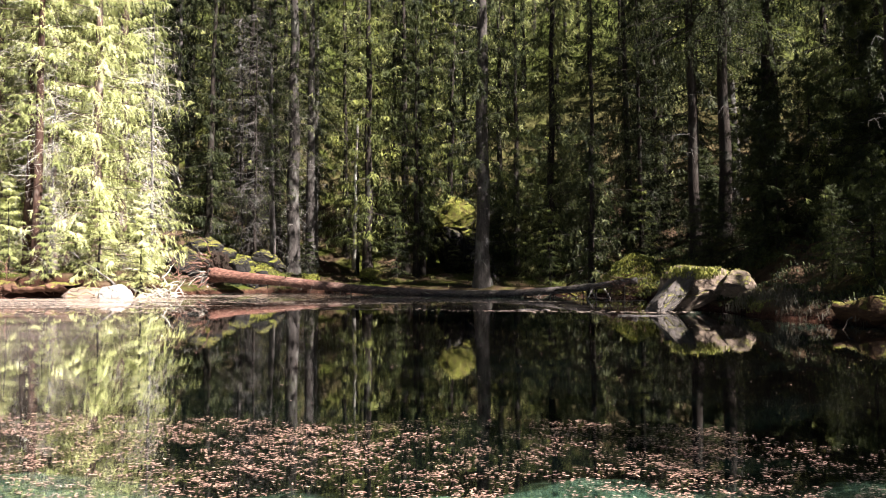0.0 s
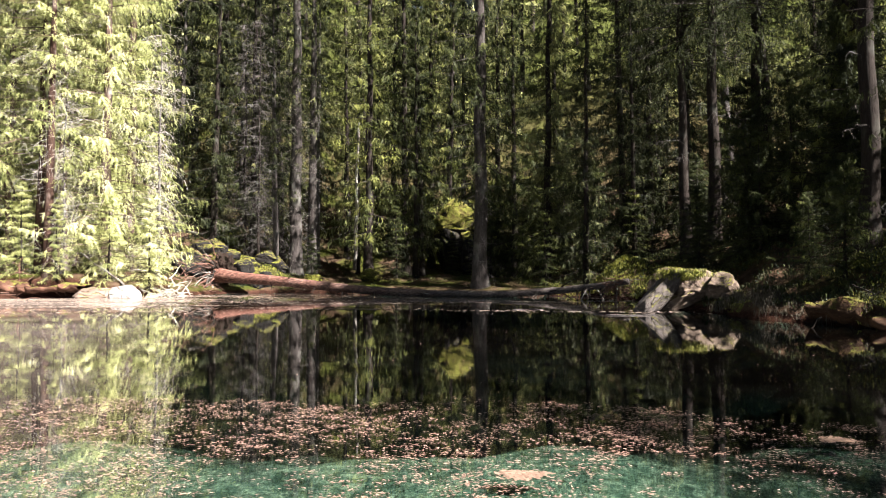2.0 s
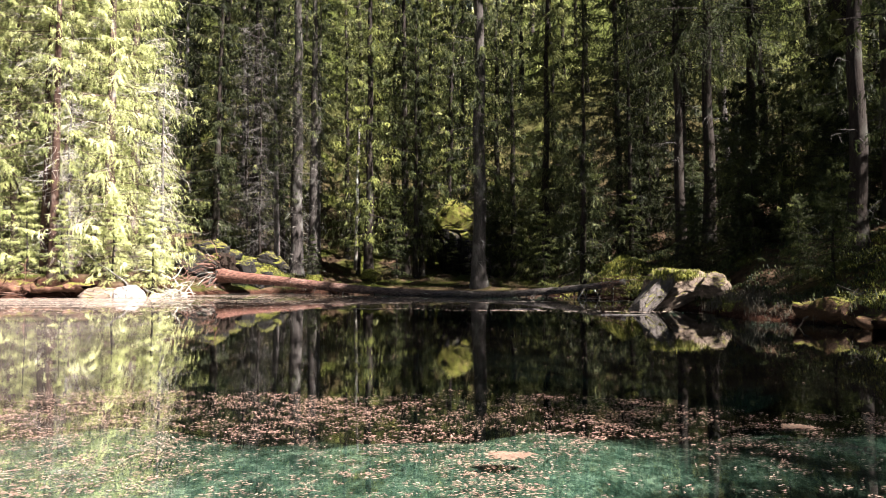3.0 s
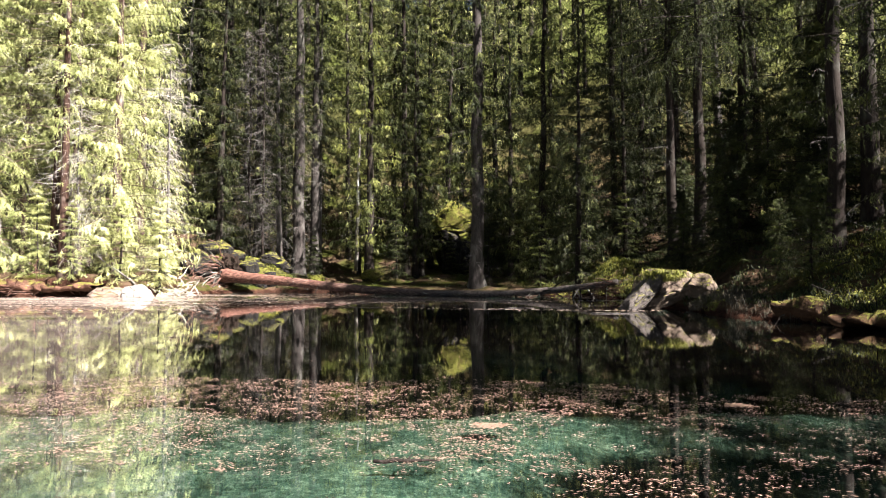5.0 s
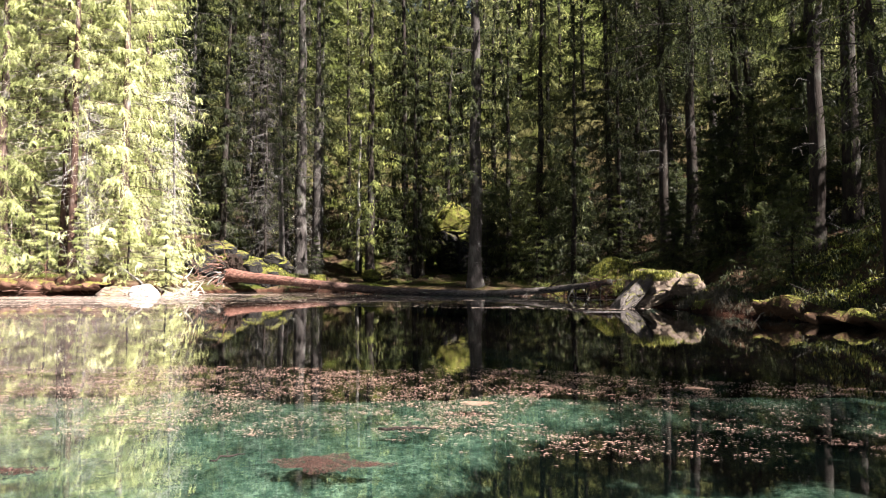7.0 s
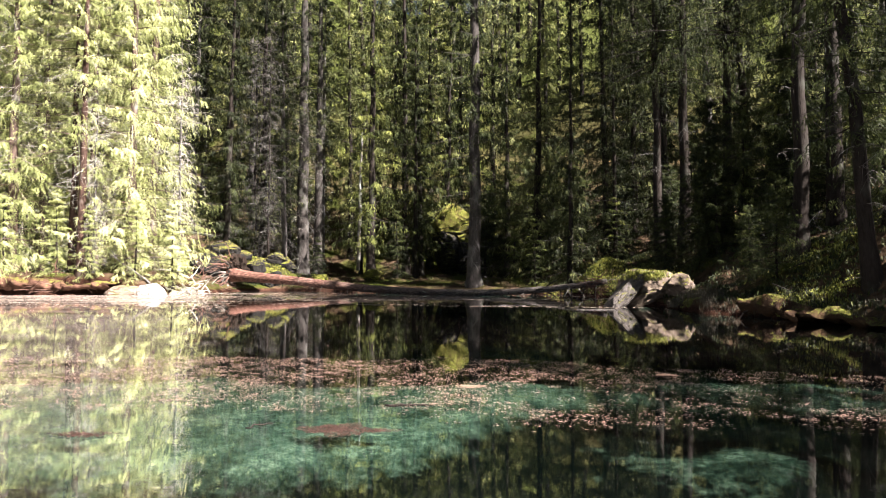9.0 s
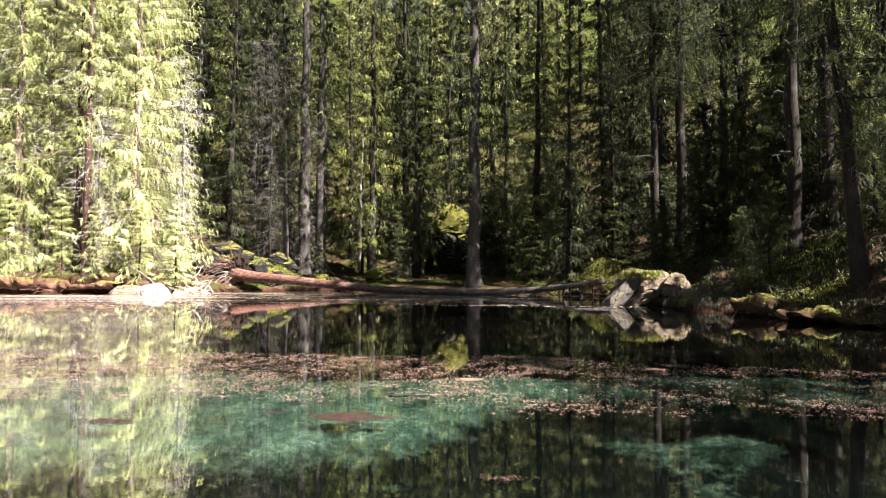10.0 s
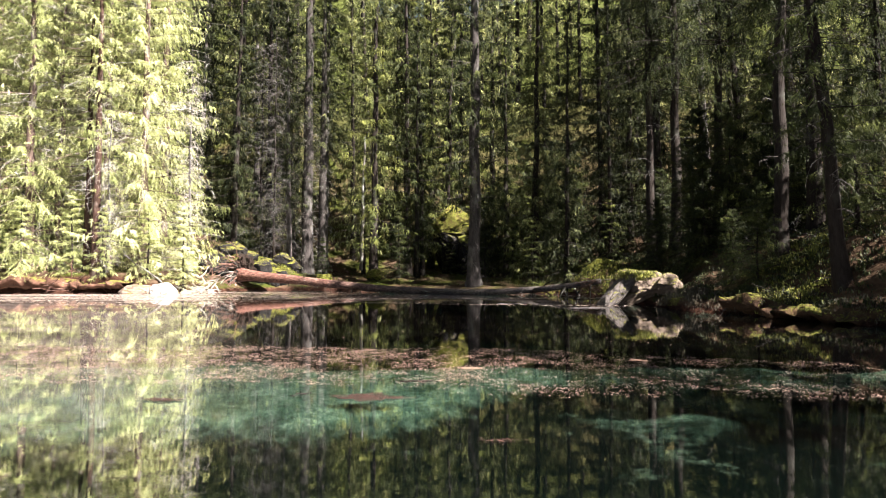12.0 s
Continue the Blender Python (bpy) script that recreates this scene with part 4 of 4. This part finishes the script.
def floating_leaves():
    rng = np.random.default_rng(21)
    c = np.stack([rng.uniform(-4.8, 4.0, 44000), rng.uniform(0.6, 3.6, 44000)], 1)
    c = c[rng.uniform(0, 1, len(c)) < band_weight(c[:, 0], c[:, 1]) * 0.62]
    members = np.clip(rng.geometric(0.26, len(c)), 1, 20)
    k = np.repeat(np.arange(len(c)), members)
    p = c[k] + rng.normal(0, 1, (len(k), 2)) * np.array([0.024, 0.013]) * np.sqrt(members[k] / 6.0)[:, None]
    leaf_mesh("floating_leaves", p, rng.uniform(0.0045, 0.0115, len(p)), rng, M_LEAF, "drift of pinkish-brown fallen leaves floating on the pond", 0.002, 0.001, 0.6)
    p = np.stack([rng.uniform(-16, 6, 130000), rng.uniform(4, 20.5, 130000)], 1)
    x, y = p[:, 0], p[:, 1]
    streak = 0.55 * np.exp(-((y - 15.4 - 0.05 * x - 0.4 * np.sin(x * 0.5)) / 0.5) ** 2) + 0.35 * np.exp(-((y - 12.2 + 0.2 * x) / 0.25) ** 2)
    streak = np.maximum(streak, 0.75 * ramp01(y, 10.5, 15.0) * ramp01(-x, 1.5, 7.0))
    keep = (rng.uniform(0, 1, len(p)) < streak * np.clip(0.3 + lumps(x * 0.35, y * 2.5, 1.0), 0.12, 1.4)) & (shore_distance(x, y) < -0.2)
    p = p[keep]
    leaf_mesh("floating_leaves", p, rng.uniform(0.02, 0.065, len(p)), rng, M_FILM, "thin streaks of small leaves drifting near the far shore")
    p = np.stack([rng.uniform(-7, 6, 700), rng.uniform(3.4, 14, 700)], 1)
    p = p[shore_distance(p[:, 0], p[:, 1]) < -0.2]
    leaf_mesh("floating_specks", p, rng.uniform(0.004, 0.011, len(p)), rng, M_LEAF, "single specks of leaf litter scattered over the water")


floating_leaves()


# ---- undergrowth ----


def blades(name, pts, count, tall, wide, droop, material, label, seed, category="plants"):
    """Tufts of curved blades, each two triangles long."""
    rng = np.random.default_rng(seed)
    n = len(pts) * count
    base = np.repeat(pts, count, 0) + np.concatenate([rng.normal(0, 0.05, (n, 2)), np.zeros((n, 1))], 1)
    a = rng.uniform(0, 6.283, n)
    out = np.stack([np.cos(a), np.sin(a), 0 * a], -1)
    side = np.stack([-np.sin(a), np.cos(a), 0 * a], -1)
    l = tall * rng.uniform(0.4, 1.3, n)[:, None]
    lean = rng.uniform(0.15, 0.9, n)[:, None]
    up = np.array([0, 0, 1.0])
    w = wide * rng.uniform(0.6, 1.4, n)[:, None]
    mid = base + (out * lean * 0.5 + up * 0.75) * l * 0.6
    tip = mid + (out * (0.4 + lean * 0.5) + up * (0.55 - droop * rng.uniform(0.4, 1.3, n)[:, None])) * l * 0.6
    verts = np.stack([base - side * w * 0.5, base + side * w * 0.5, mid + side * w * 0.5, mid - side * w * 0.5, tip], 1).reshape(-1, 3)
    k = np.arange(n)[:, None] * 5
    faces = [tuple(f) for f in (k + np.array([0, 1, 2, 3]))] + [tuple(f) for f in (k + np.array([3, 2, 4]))]
    ob = link_mesh(name, verts, faces, material)
    return tagged(ob, label, category, kind="stuff")


def on_land(rng, n, x0, x1, y0, y1, s0, s1, patchy=0.0, scale=0.9):
    p = np.stack([rng.uniform(x0, x1, n), rng.uniform(y0, y1, n)], 1)
    s = shore_distance(p[:, 0], p[:, 1])
    keep = (s > s0) & (s < s1)
    if patchy:
        keep &= lumps(p[:, 0], p[:, 1], scale, 6.0) > rng.uniform(-1.2, 1.2, n) + patchy
    p = p[keep]
    return np.concatenate([p, height(p[:, 0], p[:, 1])[:, None] - 0.02], 1)


def undergrowth():
    rng = np.random.default_rng(31)
    blades("moss_cushions", on_land(rng, 11000, -19, 13, 5, 34, 0.25, 12, 0.1), 5, 0.07, 0.018, 0.5, M_GRASS, "soft cushions of green moss on the forest floor", 32, "moss")
    for x, y, r, count in ((5.5, 18.1, 0.62, 2200), (-8.3, 24.7, 0.3, 500), (-8.9, 25.2, 0.3, 300), (-7.5, 23.9, 0.4, 500), (-5.9, 23.6, 0.4, 600), (8.3, 9.5, 0.5, 300), (7.1, 8.2, 0.3, 250)):
        p = np.stack([rng.normal(x, r, count), rng.normal(y, r, count)], 1)
        blades("moss_cushions", np.concatenate([p, height(p[:, 0], p[:, 1])[:, None] - 0.02], 1), 8, 0.13, 0.014, 0.8, M_MOSS, "mound of yellow-green moss and bilberry in the sun", 37, "moss")
    blades("bilberry_shrubs", on_land(rng, 3000, -11.5, -5.5, 21.8, 27.0, 0.1, 8, -0.3), 10, 0.15, 0.014, 0.9, M_SHRUB, "low bilberry shrubs among the rocks of the outcrop", 39, "shrubs")
    blades("bilberry_shrubs", on_land(rng, 6200, -19, 13, 5, 33, 0.5, 14, 0.5), 9, 0.18, 0.02, 0.5, M_GRASS, "low green bilberry shrubs on the banks", 33, "shrubs")
    blades("bilberry_shrubs", on_land(rng, 9000, 4.8, 12, 5, 21, 0.25, 6, -0.6), 8, 0.17, 0.02, 1.2, M_SHRUB, "bilberry shrubs covering the shaded bank", 36, "shrubs")
    blades("sedge_tufts", on_land(rng, 500, 4.5, 9, 8.8, 11.5, 0.02, 0.5, 0.3), 14, 0.42, 0.009, 2.0, M_STRAW, "long drooping dry sedge at the water's edge", 34, "grass")
    blades("sedge_tufts", on_land(rng, 1200, 4.5, 9, 4.5, 11.6, 0.0, 0.8, 0.0), 10, 0.2, 0.007, 2.2, M_STRAW, "dry straw sedge hanging over the shaded bank", 38, "grass")
    blades("sedge_tufts", on_land(rng, 1500, -18, -7, 16, 22, 0.05, 0.9, 0.4), 8, 0.16, 0.012, 1.0, M_GRASS, "short green sedge on the sunny bank", 35, "grass")


undergrowth()


def boulder_plants():
    rng = np.random.default_rng(41)
    blades("moss_cushions", np.array(MOSSY), 6, 0.045, 0.010, 0.5, M_MOSS, "cushions of moss growing over the rocks", 43, "moss")
    p = np.stack([rng.normal(5.22, 0.26, 130), rng.normal(12.2, 0.2, 130), rng.uniform(0.62, 0.82, 130)], 1)
    blades("bilberry_shrubs", p, 16, 0.17, 0.010, 1.2, M_MOSS, "small mossy shrubs growing on the boulder", 42, "shrubs")


boulder_plants()


# ---- drift on the near water ----


def mat_of_leaves(x, y, rx, ry, n, seed, material, label, tall=0.003, flake=0.013):
    """A raft of matted leaves, thicker in its middle."""
    rng = np.random.default_rng(seed)
    r, a = rng.uniform(0, 1, n) ** 0.8, rng.uniform(0, 6.283, n)
    edge = 1 + 0.25 * np.sin(3 * a + seed) + 0.15 * np.sin(7 * a)
    p = np.stack([x + rx * r * edge * np.cos(a), y + ry * r * edge * np.sin(a)], 1)
    ob = leaf_mesh("leaf_mat", p, flake * rng.uniform(0.6, 1.4, n), rng, material, label, tall)
    ob["category"] = "leaf mat"


mat_of_leaves(0.36, 1.85, 0.10, 0.06, 260, 1, M_MAT, "tan raft of matted leaves floating on the pond")
mat_of_leaves(2.0, 2.35, 0.09, 0.05, 180, 3, M_MAT, "tan raft of matted leaves floating on the pond")
mat_of_leaves(-0.42, 0.66, 0.17, 0.12, 4200, 5, M_DEBRIS, "reddish-brown raft of rotting debris breaking the surface", 0.003, 0.0045)
mat_of_leaves(-0.20, 0.64, 0.12, 0.05, 700, 8, M_DEBRIS, "reddish-brown raft of rotting debris breaking the surface", 0.003, 0.0045)
mat_of_leaves(-1.7, 0.55, 0.16, 0.05, 600, 6, M_DEBRIS, "thin brown raft of rotting debris at the surface", 0.004, 0.006)
mat_of_leaves(0.4, -0.35, 0.12, 0.04, 110, 7, M_DEBRIS, "thin brown raft of rotting debris at the surface", 0.003, 0.006)


def stick(x, y, l, turn, r, seed, label):
    rng = np.random.default_rng(seed)
    verts, faces = [], []
    pts = [(l * (k / 6 - 0.5), rng.normal(0, 0.012), 0.004 + rng.normal(0, 0.003)) for k in range(7)]
    tube(pts, [r * 0.8, r, r, r * 0.9, r * 0.8, r * 0.6, r * 0.3], 6, verts, faces)
    tube([pts[3], (pts[3][0] + l * 0.1, 0.05, 0.02)], [r * 0.6, r * 0.3], 5, verts, faces)
    ob = link_mesh("stick", verts, faces, M_BARK_PALE if y > 5 else M_BARK, smooth=True)
    ob.matrix_basis = pose(x, y, 0, 0, 0, turn)
    tagged(ob, label, "stick")


stick(-0.06, 1.24, 0.30, 4, 0.009, 1, "reddish broken stick floating among the leaves")
stick(-0.85, 0.75, 0.16, 40, 0.005, 2, "thin dark twig floating on the pond")
stick(1.9, 12.3, 0.7, 10, 0.02, 3, "bleached stick floating on the dark water")
stick(3.6, 10.6, 0.9, -6, 0.018, 4, "bleached stick floating on the dark water")
